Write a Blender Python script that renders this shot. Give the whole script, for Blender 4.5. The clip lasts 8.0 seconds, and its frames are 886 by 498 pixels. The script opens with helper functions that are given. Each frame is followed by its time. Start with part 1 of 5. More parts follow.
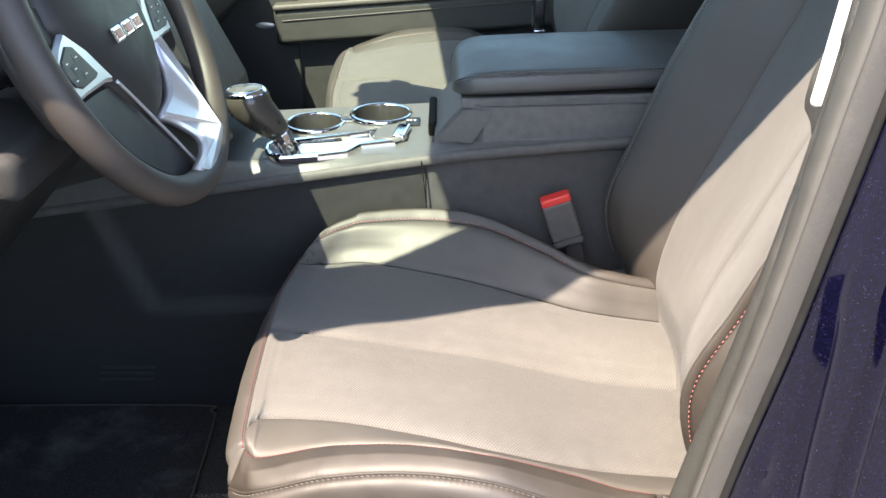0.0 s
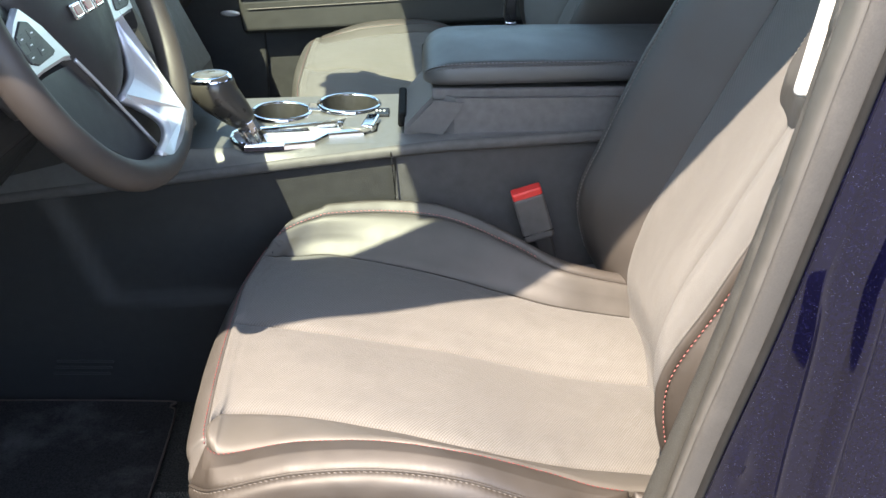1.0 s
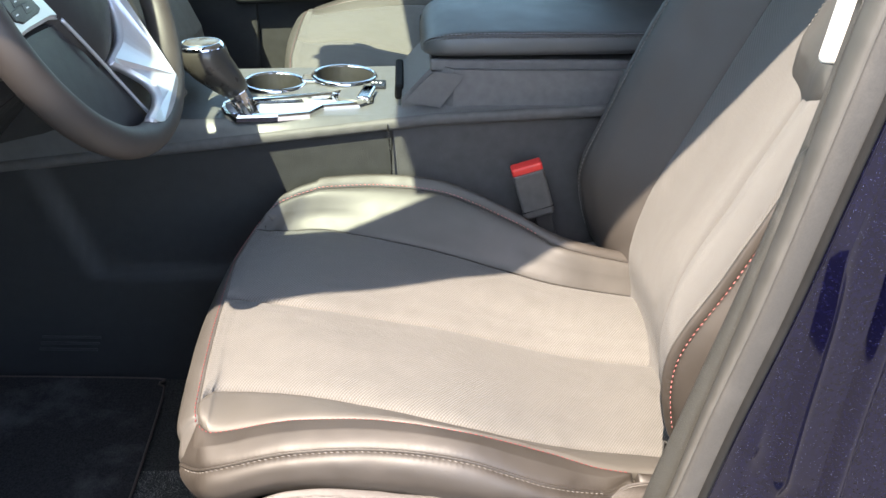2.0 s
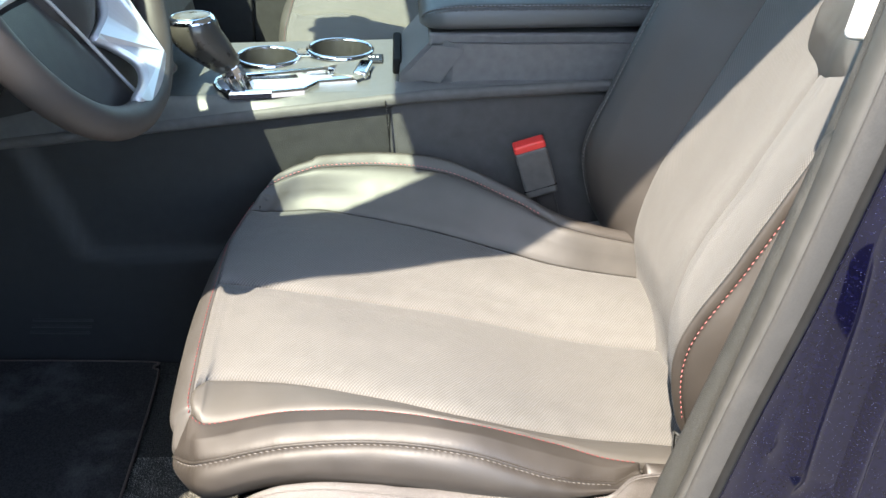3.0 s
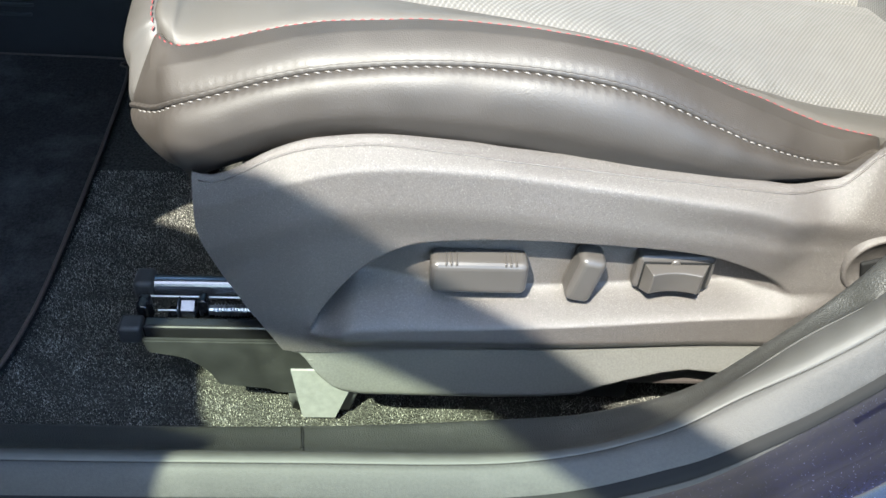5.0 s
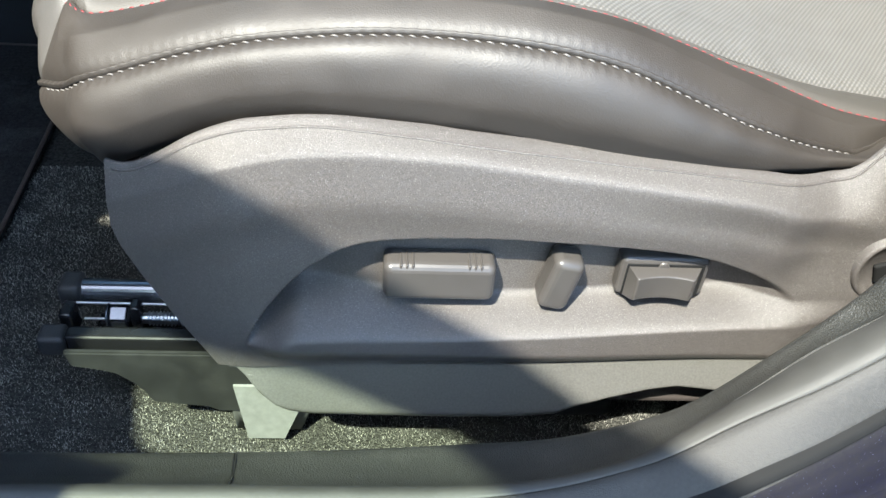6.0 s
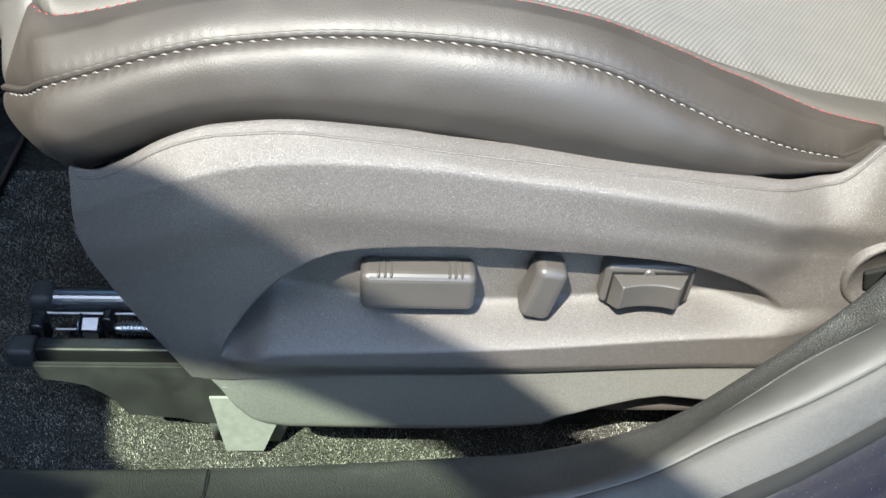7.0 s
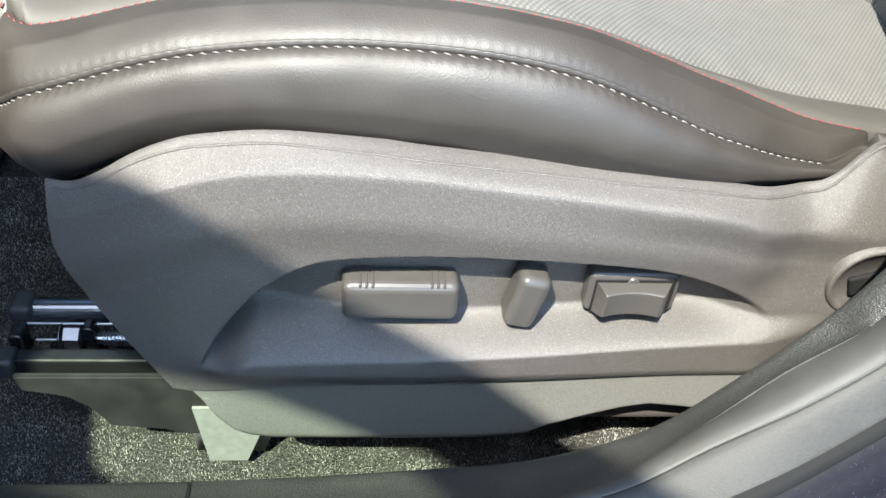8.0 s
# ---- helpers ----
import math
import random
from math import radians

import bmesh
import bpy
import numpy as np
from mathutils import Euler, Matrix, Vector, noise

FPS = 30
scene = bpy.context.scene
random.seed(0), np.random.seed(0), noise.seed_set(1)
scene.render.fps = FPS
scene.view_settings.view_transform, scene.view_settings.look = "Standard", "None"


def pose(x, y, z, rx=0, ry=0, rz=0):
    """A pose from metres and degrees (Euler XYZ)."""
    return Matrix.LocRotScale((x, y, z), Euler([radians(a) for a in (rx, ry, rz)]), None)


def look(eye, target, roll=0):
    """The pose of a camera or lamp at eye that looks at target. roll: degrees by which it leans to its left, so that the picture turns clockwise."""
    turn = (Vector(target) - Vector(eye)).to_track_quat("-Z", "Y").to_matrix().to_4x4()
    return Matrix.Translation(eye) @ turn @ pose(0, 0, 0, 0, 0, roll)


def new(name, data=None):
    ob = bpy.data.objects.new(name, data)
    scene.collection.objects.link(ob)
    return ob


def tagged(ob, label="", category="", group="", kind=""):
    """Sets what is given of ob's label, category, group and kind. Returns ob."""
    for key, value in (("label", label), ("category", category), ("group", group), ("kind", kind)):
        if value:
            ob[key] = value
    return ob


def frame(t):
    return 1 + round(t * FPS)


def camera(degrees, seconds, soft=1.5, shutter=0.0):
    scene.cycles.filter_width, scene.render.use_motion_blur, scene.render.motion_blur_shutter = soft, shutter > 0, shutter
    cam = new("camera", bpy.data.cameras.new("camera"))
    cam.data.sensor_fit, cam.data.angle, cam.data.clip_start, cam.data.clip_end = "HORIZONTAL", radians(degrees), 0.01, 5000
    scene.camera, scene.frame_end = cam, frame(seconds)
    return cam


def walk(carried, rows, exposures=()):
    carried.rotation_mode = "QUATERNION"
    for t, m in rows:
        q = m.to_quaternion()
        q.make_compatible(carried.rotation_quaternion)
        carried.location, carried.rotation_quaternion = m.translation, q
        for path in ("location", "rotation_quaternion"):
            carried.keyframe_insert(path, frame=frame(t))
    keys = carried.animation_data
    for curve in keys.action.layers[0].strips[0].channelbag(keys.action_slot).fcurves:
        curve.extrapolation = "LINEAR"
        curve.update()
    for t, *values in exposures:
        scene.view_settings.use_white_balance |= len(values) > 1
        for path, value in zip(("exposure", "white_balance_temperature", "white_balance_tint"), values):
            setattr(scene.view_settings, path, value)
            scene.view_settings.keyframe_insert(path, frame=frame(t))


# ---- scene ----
cam = camera(54.2, 8.0)
PATH = [
    (0, (0.002, 0.001, 0.894), (-0.001, 1.787, -0.007), -0.0),
    (0.5, (0.0, 0.012, 0.892), (0.032, 1.804, 0.005), 0.4),
    (1, (-0.006, 0.018, 0.877), (0.076, 1.801, -0.026), 1.8),
    (1.5, (-0.016, 0.029, 0.864), (0.094, 1.804, -0.052), 2.8),
    (3, (-0.019, 0.075, 0.852), (0.098, 1.805, -0.146), 2.7),
    (3.5, (-0.027, 0.1, 0.836), (0.101, 1.823, -0.17), 3.0),
    (4, (-0.048, 0.142, 0.795), (0.029, 1.833, -0.271), 2.5),
    (4.1, (-0.048, 0.156, 0.79), (0.004, 1.815, -0.326), 2.5),
    (4.2, (-0.05, 0.15, 0.751), (-0.029, 1.805, -0.372), 1.9),
    (4.3, (-0.044, 0.168, 0.718), (-0.062, 1.792, -0.45), 1.0),
    (4.5, (-0.053, 0.199, 0.665), (-0.045, 1.746, -0.602), 1.5),
    (4.7, (-0.077, 0.225, 0.609), (0.031, 1.711, -0.726), 3.7),
    (5.8, (-0.048, 0.297, 0.508), (0.082, 1.81, -0.793), 5.5),
    (6, (-0.049, 0.301, 0.507), (0.096, 1.799, -0.809), 5.1),
    (6.5, (-0.045, 0.306, 0.504), (0.107, 1.797, -0.82), 5.1),
    (7, (-0.042, 0.313, 0.502), (0.122, 1.811, -0.813), 5.3),
    (7.5, (-0.039, 0.318, 0.503), (0.131, 1.816, -0.812), 5.2),
    (8, (-0.037, 0.319, 0.504), (0.145, 1.813, -0.813), 5.4),
]
walk(cam, [(t, look(eye, target, roll)) for t, eye, target, roll in PATH],
     [(0.0, 2.66, 6830, 15), (1.5, 2.68, 6800, 15), (3.5, 2.72, 6330, 9), (4.2, 2.74, 6120, 6), (4.5, 2.74, 5900, 4.5), (5.8, 2.50, 5830, 4), (8.0, 2.48, 5830, 3.5)])

# ---- world, sun and exposure ----
SUN = Vector((0.55, 1.0, -1.6)).normalized()
world = bpy.data.worlds.new("sky")
scene.world = world
world.use_nodes = True
wn = world.node_tree.nodes
sky = wn.new("ShaderNodeTexSky")
sky.sky_type, sky.sun_disc = "NISHITA", False
sky.air_density, sky.dust_density, sky.ozone_density = 1.0, 0.9, 1.0
sky.sun_elevation = math.asin(-SUN.z)
sky.sun_rotation = math.atan2(-SUN.x, -SUN.y)
wn["Background"].inputs["Strength"].default_value = 0.155
world.node_tree.links.new(sky.outputs[0], wn["Background"].inputs["Color"])
sun_data = bpy.data.lights.new("sun", "SUN")
sun_data.energy, sun_data.angle, sun_data.color = 3.65, radians(0.53), (1.0, 0.885, 0.72)
sun = new("sun", sun_data)
sun.matrix_world = look((-3, -5, 8), Vector((-3, -5, 8)) + SUN)

# ---- materials ----


def material(name, base, rough=0.5, metal=0.0, spread=0.12, scale=40.0, bump=0.0, bump_scale=400.0, coat=0.0,
             spec=0.5, stain=0.0, stain_scale=6.0, stain_colour=(0.4, 0.38, 0.35), sheen=0.0, bump_dist=0.001):
    m = bpy.data.materials.new(name)
    m.use_nodes = True
    nt = m.node_tree
    n, li = nt.nodes, nt.links
    b = n["Principled BSDF"]
    b.inputs["Metallic"].default_value = metal
    b.inputs["Coat Weight"].default_value = coat
    b.inputs["Coat Roughness"].default_value = 0.05
    b.inputs["Specular IOR Level"].default_value = spec
    b.inputs["Sheen Weight"].default_value = sheen
    tc = n.new("ShaderNodeTexCoord")
    no = n.new("ShaderNodeTexNoise")
    no.inputs["Scale"].default_value, no.inputs["Detail"].default_value = scale, 5
    li.new(tc.outputs["Object"], no.inputs["Vector"])
    ramp = n.new("ShaderNodeMapRange")
    ramp.inputs["From Min"].default_value, ramp.inputs["From Max"].default_value = 0.3, 0.7
    ramp.inputs["To Min"].default_value, ramp.inputs["To Max"].default_value = 1 - spread, 1 + spread
    li.new(no.outputs["Fac"], ramp.inputs["Value"])
    mul = n.new("ShaderNodeVectorMath")
    mul.operation = "MULTIPLY"
    mul.inputs[0].default_value = base
    li.new(ramp.outputs[0], mul.inputs[1])
    colour = mul.outputs[0]
    if stain > 0:
        sn = n.new("ShaderNodeTexNoise")
        sn.inputs["Scale"].default_value, sn.inputs["Detail"].default_value = stain_scale, 7
        sn.inputs["Roughness"].default_value = 0.65
        li.new(tc.outputs["Object"], sn.inputs["Vector"])
        sr = n.new("ShaderNodeMapRange")
        sr.inputs["From Min"].default_value, sr.inputs["From Max"].default_value = 0.52, 0.75
        sr.inputs["To Max"].default_value = stain
        li.new(sn.outputs["Fac"], sr.inputs["Value"])
        mx = n.new("ShaderNodeMix")
        mx.data_type = "RGBA"
        mx.inputs["B"].default_value = (*stain_colour, 1)
        li.new(sr.outputs[0], mx.inputs["Factor"])
        li.new(colour, mx.inputs["A"])
        colour = mx.outputs["Result"]
    li.new(colour, b.inputs["Base Color"])
    rr = n.new("ShaderNodeMapRange")
    rr.inputs["From Min"].default_value, rr.inputs["From Max"].default_value = 0.3, 0.7
    rr.inputs["To Min"].default_value, rr.inputs["To Max"].default_value = max(0.02, rough - 0.06), min(1, rough + 0.06)
    li.new(no.outputs["Fac"], rr.inputs["Value"])
    li.new(rr.outputs[0], b.inputs["Roughness"])
    if bump > 0:
        bn = n.new("ShaderNodeTexNoise")
        bn.inputs["Scale"].default_value, bn.inputs["Detail"].default_value = bump_scale, 3
        li.new(tc.outputs["Object"], bn.inputs["Vector"])
        bp = n.new("ShaderNodeBump")
        bp.inputs["Strength"].default_value, bp.inputs["Distance"].default_value = bump, bump_dist
        li.new(bn.outputs["Fac"], bp.inputs["Height"])
        li.new(bp.outputs[0], b.inputs["Normal"])
    return m


def pebble(m, scale, strength, dist=0.0006):
    """Leather or moulded grain: cell relief over the noise."""
    n, li = m.node_tree.nodes, m.node_tree.links
    tc = n.new("ShaderNodeTexCoord")
    vo = n.new("ShaderNodeTexVoronoi")
    vo.inputs["Scale"].default_value = scale
    li.new(tc.outputs["Object"], vo.inputs["Vector"])
    bp = n.new("ShaderNodeBump")
    bp.inputs["Strength"].default_value, bp.inputs["Distance"].default_value = strength, dist
    li.new(vo.outputs["Distance"], bp.inputs["Height"])
    li.new(bp.outputs[0], n["Principled BSDF"].inputs["Normal"])
    return m


def woven(name, base):
    """Perforated seat cloth: a diagonal lattice of small pale dots."""
    m = material(name, base, 0.75, spread=0.05, scale=60, spec=0.3, sheen=0.1)
    n, li = m.node_tree.nodes, m.node_tree.links
    uv = n.new("ShaderNodeUVMap")
    mp = n.new("ShaderNodeMapping")
    mp.inputs["Rotation"].default_value = (0, 0, radians(38))
    mp.inputs["Scale"].default_value = (2700, 2700, 2700)
    li.new(uv.outputs[0], mp.inputs["Vector"])
    sep = n.new("ShaderNodeSeparateXYZ")
    li.new(mp.outputs[0], sep.inputs[0])
    waves = []
    for axis in ("X", "Y"):
        si = n.new("ShaderNodeMath")
        si.operation = "COSINE"
        li.new(sep.outputs[axis], si.inputs[0])
        waves.append(si)
    add = n.new("ShaderNodeMath")
    add.operation = "MULTIPLY_ADD"
    add.inputs[1].default_value = 0.5
    li.new(waves[1].outputs[0], add.inputs[0])
    li.new(waves[0].outputs[0], add.inputs[2])
    dot = n.new("ShaderNodeMapRange")
    dot.inputs["From Min"].default_value, dot.inputs["From Max"].default_value = -0.7, 1.2
    li.new(add.outputs[0], dot.inputs["Value"])
    bp = n.new("ShaderNodeBump")
    bp.inputs["Strength"].default_value, bp.inputs["Distance"].default_value = 0.5, 0.0005
    li.new(dot.outputs[0], bp.inputs["Height"])
    b = n["Principled BSDF"]
    li.new(bp.outputs[0], b.inputs["Normal"])
    old = b.inputs["Base Color"].links[0].from_socket
    mr = n.new("ShaderNodeMapRange")
    mr.inputs["To Min"].default_value, mr.inputs["To Max"].default_value = 0.74, 1.18
    li.new(dot.outputs[0], mr.inputs["Value"])
    mul = n.new("ShaderNodeVectorMath")
    mul.operation = "MULTIPLY"
    li.new(old, mul.inputs[0])
    li.new(mr.outputs[0], mul.inputs[1])
    li.new(mul.outputs[0], b.inputs["Base Color"])
    return m


def tinted_glass(name, tint):
    m = bpy.data.materials.new(name)
    m.use_nodes = True
    n, li = m.node_tree.nodes, m.node_tree.links
    n.remove(n["Principled BSDF"])
    tr = n.new("ShaderNodeBsdfTransparent")
    tr.inputs["Color"].default_value = (*tint, 1)
    gl = n.new("ShaderNodeBsdfGlossy")
    gl.inputs["Roughness"].default_value = 0.02
    mx = n.new("ShaderNodeMixShader")
    mx.inputs[0].default_value = 0.035
    li.new(tr.outputs[0], mx.inputs[1])
    li.new(gl.outputs[0], mx.inputs[2])
    li.new(mx.outputs[0], n["Material Output"].inputs["Surface"])
    return m


LEATHER = pebble(material("charcoal_leather", (0.0250, 0.0198, 0.0158), 0.60, spread=0.14, scale=25, spec=0.9), 1300, 0.16, 0.0005)
TAUPE_LEATHER = pebble(material("taupe_leather", (0.066, 0.061, 0.055), 0.50, spread=0.08, scale=25), 1500, 0.12, 0.0005)
# lit copy of the charcoal leather: the inner bolster's sunlight put into its colour
SUNLIT_LEATHER = pebble(material("sunlit_charcoal_leather", (0.062, 0.058, 0.054), 0.46, spread=0.12, scale=25, spec=0.35), 1500, 0.13, 0.0005)
CLOTH = woven("perforated_cloth", (0.104, 0.100, 0.0945))
TRIM = pebble(material("grained_grey_plastic", (0.077, 0.0695, 0.065), 0.38, spread=0.55, scale=2600, stain=0.06, stain_scale=14,
                       stain_colour=(0.2, 0.19, 0.17)), 2900, 0.75, 0.0002)
SWITCH = pebble(material("smooth_grey_plastic", (0.058, 0.053, 0.049), 0.36, spread=0.05, scale=60), 1800, 0.06)
DARK = pebble(material("dark_dash_plastic", (0.036, 0.036, 0.036), 0.5, spread=0.12, scale=50, spec=0.35), 1100, 0.25)
BOX = pebble(material("grey_box_plastic", (0.125, 0.121, 0.120), 0.55, spread=0.14, scale=70, spec=0.35), 1200, 0.3)
CONSOLE = pebble(material("console_plastic", (0.082, 0.079, 0.077), 0.55, spread=0.14, scale=70, spec=0.3), 1200, 0.3)
DECK = material("satin_grey_deck", (0.088, 0.089, 0.088), 0.42, spread=0.10, scale=90, bump=0.12, bump_scale=900, spec=0.5)
WELL = material("dark_cup_lining", (0.030, 0.029, 0.027), 0.5, spread=0.12, scale=90)
BLACK = material("gloss_black_plastic", (0.012, 0.012, 0.013), 0.25, spread=0.1, scale=50)
RUBBER = material("grey_rubber_seal", (0.054, 0.052, 0.047), 0.66, spread=0.10, scale=70, bump=0.2, bump_scale=300, stain=0.12, stain_scale=20,
                  stain_colour=(0.16, 0.15, 0.14), bump_dist=0.0006)
LIP = material("black_rubber_lip", (0.011, 0.011, 0.011), 0.75, spread=0.15, scale=60, spec=0.12)
CARPET = material("charcoal_carpet", (0.055, 0.054, 0.048), 0.95, spread=0.55, scale=450, bump=1.0, bump_scale=650, bump_dist=0.004, spec=0.1,
                  stain=0.15, stain_scale=18, stain_colour=(0.13, 0.12, 0.10))
MAT = material("black_carpet_mat", (0.033, 0.032, 0.031), 0.95, spread=0.4, scale=400, bump=0.8, bump_scale=600, bump_dist=0.003, spec=0.1,
               stain=0.5, stain_scale=8, stain_colour=(0.17, 0.165, 0.16))
CHROME = material("chrome", (0.8, 0.8, 0.82), 0.07, metal=1.0, spread=0.03, scale=30)
SILVER = material("satin_silver", (0.60, 0.60, 0.62), 0.36, metal=0.6, spread=0.04, scale=60)
STEEL = material("dark_oiled_steel", (0.17, 0.18, 0.20), 0.22, metal=0.8, spread=0.2, scale=60, stain=0.3, stain_scale=40, stain_colour=(0.04, 0.04, 0.04))
ZINC = material("zinc_plated_steel", (0.42, 0.45, 0.50), 0.33, metal=1.0, spread=0.1, scale=90)
BRACKET = material("painted_steel_bracket", (0.021, 0.0215, 0.021), 0.5, spread=0.2, scale=60, bump=0.06, spec=0.3, stain=0.2, stain_scale=30, stain_colour=(0.07, 0.068, 0.06))
RED = material("red_button_plastic", (0.62, 0.035, 0.03), 0.35, spread=0.05, scale=60)
RED_THREAD = material("red_thread", (0.20, 0.028, 0.032), 0.6, spread=0.2, scale=300)
PALE_RED_THREAD = material("pale_red_thread", (0.36, 0.12, 0.12), 0.6, spread=0.3, scale=300)
GREY_THREAD = material("grey_thread", (0.12, 0.112, 0.105), 0.4, spread=0.2, scale=300)
DARK_THREAD = material("dark_thread", (0.062, 0.056, 0.050), 0.6, spread=0.2, scale=300)
LINER = material("light_grey_lining", (0.68, 0.67, 0.64), 0.8, spread=0.06, scale=60, bump=0.1)
PAINT = material("midnight_blue_metallic_paint", (0.0024, 0.0024, 0.0150), 0.38, metal=0.6, spread=0.35, scale=300, coat=0.8, spec=0.1)


def flakes_or_glints(m, scale, colour, least=0.965):
    """A few bright cells scattered in the colour: metal flakes or painted grain glints."""
    n, li = m.node_tree.nodes, m.node_tree.links
    tc = n.new("ShaderNodeTexCoord")
    vo = n.new("ShaderNodeTexVoronoi")
    vo.inputs["Scale"].default_value = scale
    li.new(tc.outputs["Object"], vo.inputs["Vector"])
    sep = n.new("ShaderNodeSeparateColor")
    li.new(vo.outputs["Color"], sep.inputs[0])
    pick = n.new("ShaderNodeMapRange")
    pick.inputs["From Min"].default_value, pick.inputs["From Max"].default_value = least, 1.0
    li.new(sep.outputs[0], pick.inputs["Value"])
    near = n.new("ShaderNodeMapRange")
    near.inputs["From Min"].default_value, near.inputs["From Max"].default_value = 0.42, 0.25
    li.new(vo.outputs["Distance"], near.inputs["Value"])
    both = n.new("ShaderNodeMath")
    both.operation = "MULTIPLY"
    li.new(pick.outputs[0], both.inputs[0])
    li.new(near.outputs[0], both.inputs[1])
    b = n["Principled BSDF"]
    mx = n.new("ShaderNodeMix")
    mx.data_type = "RGBA"
    mx.inputs["B"].default_value = (*colour, 1)
    li.new(b.inputs["Base Color"].links[0].from_socket, mx.inputs["A"])
    li.new(both.outputs[0], mx.inputs["Factor"])
    li.new(mx.outputs["Result"], b.inputs["Base Color"])
    return m


# plastic trim: pale cells paint in the sparkle of its lit grain
flakes_or_glints(TRIM, 2400, (0.30, 0.29, 0.275), 0.90)
flakes_or_glints(PAINT, 2300, (0.40, 0.45, 0.80), 0.98)
# a second, denser layer of painted grain sparkle
flakes_or_glints(TRIM, 2300, (0.24, 0.225, 0.215), 0.86)
ASPHALT = material("weathered_asphalt", (0.105, 0.100, 0.092), 0.9, spread=0.35, scale=120, bump=0.5, bump_scale=200, stain=0.2, stain_scale=1.5, stain_colour=(0.075, 0.073, 0.07))
GLASS = tinted_glass("green_tinted_glass", (0.915, 0.985, 0.905))
SCREEN = tinted_glass("green_laminated_glass", (0.70, 0.85, 0.765))
WHITE = material("white_paper_label", (0.8, 0.8, 0.8), 0.5, spread=0.03)

# ---- mesh tools ----


def raw(name, verts, faces, mat, parent=None, label="", smooth=True, uv=None):
    me = bpy.data.meshes.new(name)
    me.from_pydata([tuple(map(float, v)) for v in verts], [], faces)
    me.materials.append(mat)
    if smooth:
        me.polygons.foreach_set("use_smooth", [True] * len(me.polygons))
    me.update()
    if uv is not None:
        layer = me.uv_layers.new(name="lengths")
        index = np.zeros(len(me.loops), int)
        me.loops.foreach_get("vertex_index", index)
        layer.data.foreach_set("uv", np.asarray(uv, float)[index].ravel())
    ob = new(name, me)
    ob.parent = parent
    if label:
        ob["label"] = label
    return ob


def part(name, bm, mat, parent=None, label="", smooth=True):
    bmesh.ops.recalc_face_normals(bm, faces=bm.faces)
    me = bpy.data.meshes.new(name)
    bm.to_mesh(me)
    bm.free()
    me.materials.append(mat)
    if smooth:
        # broad flat faces keep their own normal, the bevels between them stay soft
        sizes = sorted(p.area for p in me.polygons)
        usual = sizes[len(sizes) // 2]
        for p in me.polygons:
            p.use_smooth = len(me.polygons) < 7 or (p.area < 8 * usual and len(p.vertices) < 7)
    ob = new(name, me)
    ob.parent = parent
    if label:
        ob["label"] = label
    return ob


def root(name, label, category, kind="", group=""):
    return tagged(new(name), label, category, group, kind)


def rounded(cx, cy, cz, sx, sy, sz, r, seg=3, turn=None):
    """A bevelled box about its middle."""
    bm = bmesh.new()
    bmesh.ops.create_cube(bm, size=1)
    for v in bm.verts:
        v.co = Vector((v.co.x * sx, v.co.y * sy, v.co.z * sz))
    bmesh.ops.bevel(bm, geom=list(bm.edges), offset=min(r, 0.49 * min(sx, sy, sz)), segments=seg, profile=0.5, affect="EDGES")
    m = Matrix.Translation((cx, cy, cz)) @ (turn.to_4x4() if turn else Matrix.Identity(4))
    bmesh.ops.transform(bm, matrix=m, verts=bm.verts)
    return bm


def catmull(points, n):
    """A smooth curve through the points, n samples on each span."""
    p = np.array(points, float)
    p = np.vstack([2 * p[0] - p[1], p, 2 * p[-1] - p[-2]])
    out = []
    for i in range(1, len(p) - 2):
        for k in range(n):
            out.append(spline_at(p, i, k / n))
    out.append(p[-2])
    return np.array(out)


def spline_at(p, i, t):
    a, b, c, d = p[i - 1], p[i], p[i + 1], p[i + 2]
    return 0.5 * (2 * b + (c - a) * t + (2 * a - 5 * b + 4 * c - d) * t * t + (3 * b - a - 3 * c + d) * t ** 3)


def net_at(net, us, vs):
    """The smooth surface over a control net, at the parameters us (rows) and vs (columns)."""
    def along(p, ts):
        p = np.concatenate([[2 * p[0] - p[1]], p, [2 * p[-1] - p[-2]]])
        out = []
        for t in ts:
            i = min(max(int(math.floor(t)), 0), len(p) - 4)
            out.append(spline_at(p, i + 1, t - i))
        return np.array(out)
    rows = along(np.asarray(net, float), us)
    return np.swapaxes(along(np.swapaxes(rows, 0, 1), vs), 0, 1)


def normals(P):
    du = np.gradient(P, axis=0)
    dv = np.gradient(P, axis=1)
    n = np.cross(du, dv)
    return n / np.maximum(np.linalg.norm(n, axis=2, keepdims=True), 1e-9)


def grid_faces(m, n, close=False):
    f = [(i * n + j, i * n + j + 1, (i + 1) * n + j + 1, (i + 1) * n + j) for i in range(m - 1) for j in range(n - 1)]
    if close:
        f += [(i * n + n - 1, i * n, (i + 1) * n, (i + 1) * n + n - 1) for i in range(m - 1)]
    return f


def spread(a, b, n, tight=0.04):
    """Parameters from a to b that crowd near both ends."""
    ts = np.linspace(0, 1, n)
    s = ts + 0.0
    ends = np.array([0, tight * 0.12, tight * 0.3, tight * 0.6])
    s = np.concatenate([ends, np.linspace(tight, 1 - tight, n), 1 - ends[::-1]])
    return a + (b - a) * s


SEWN = {}


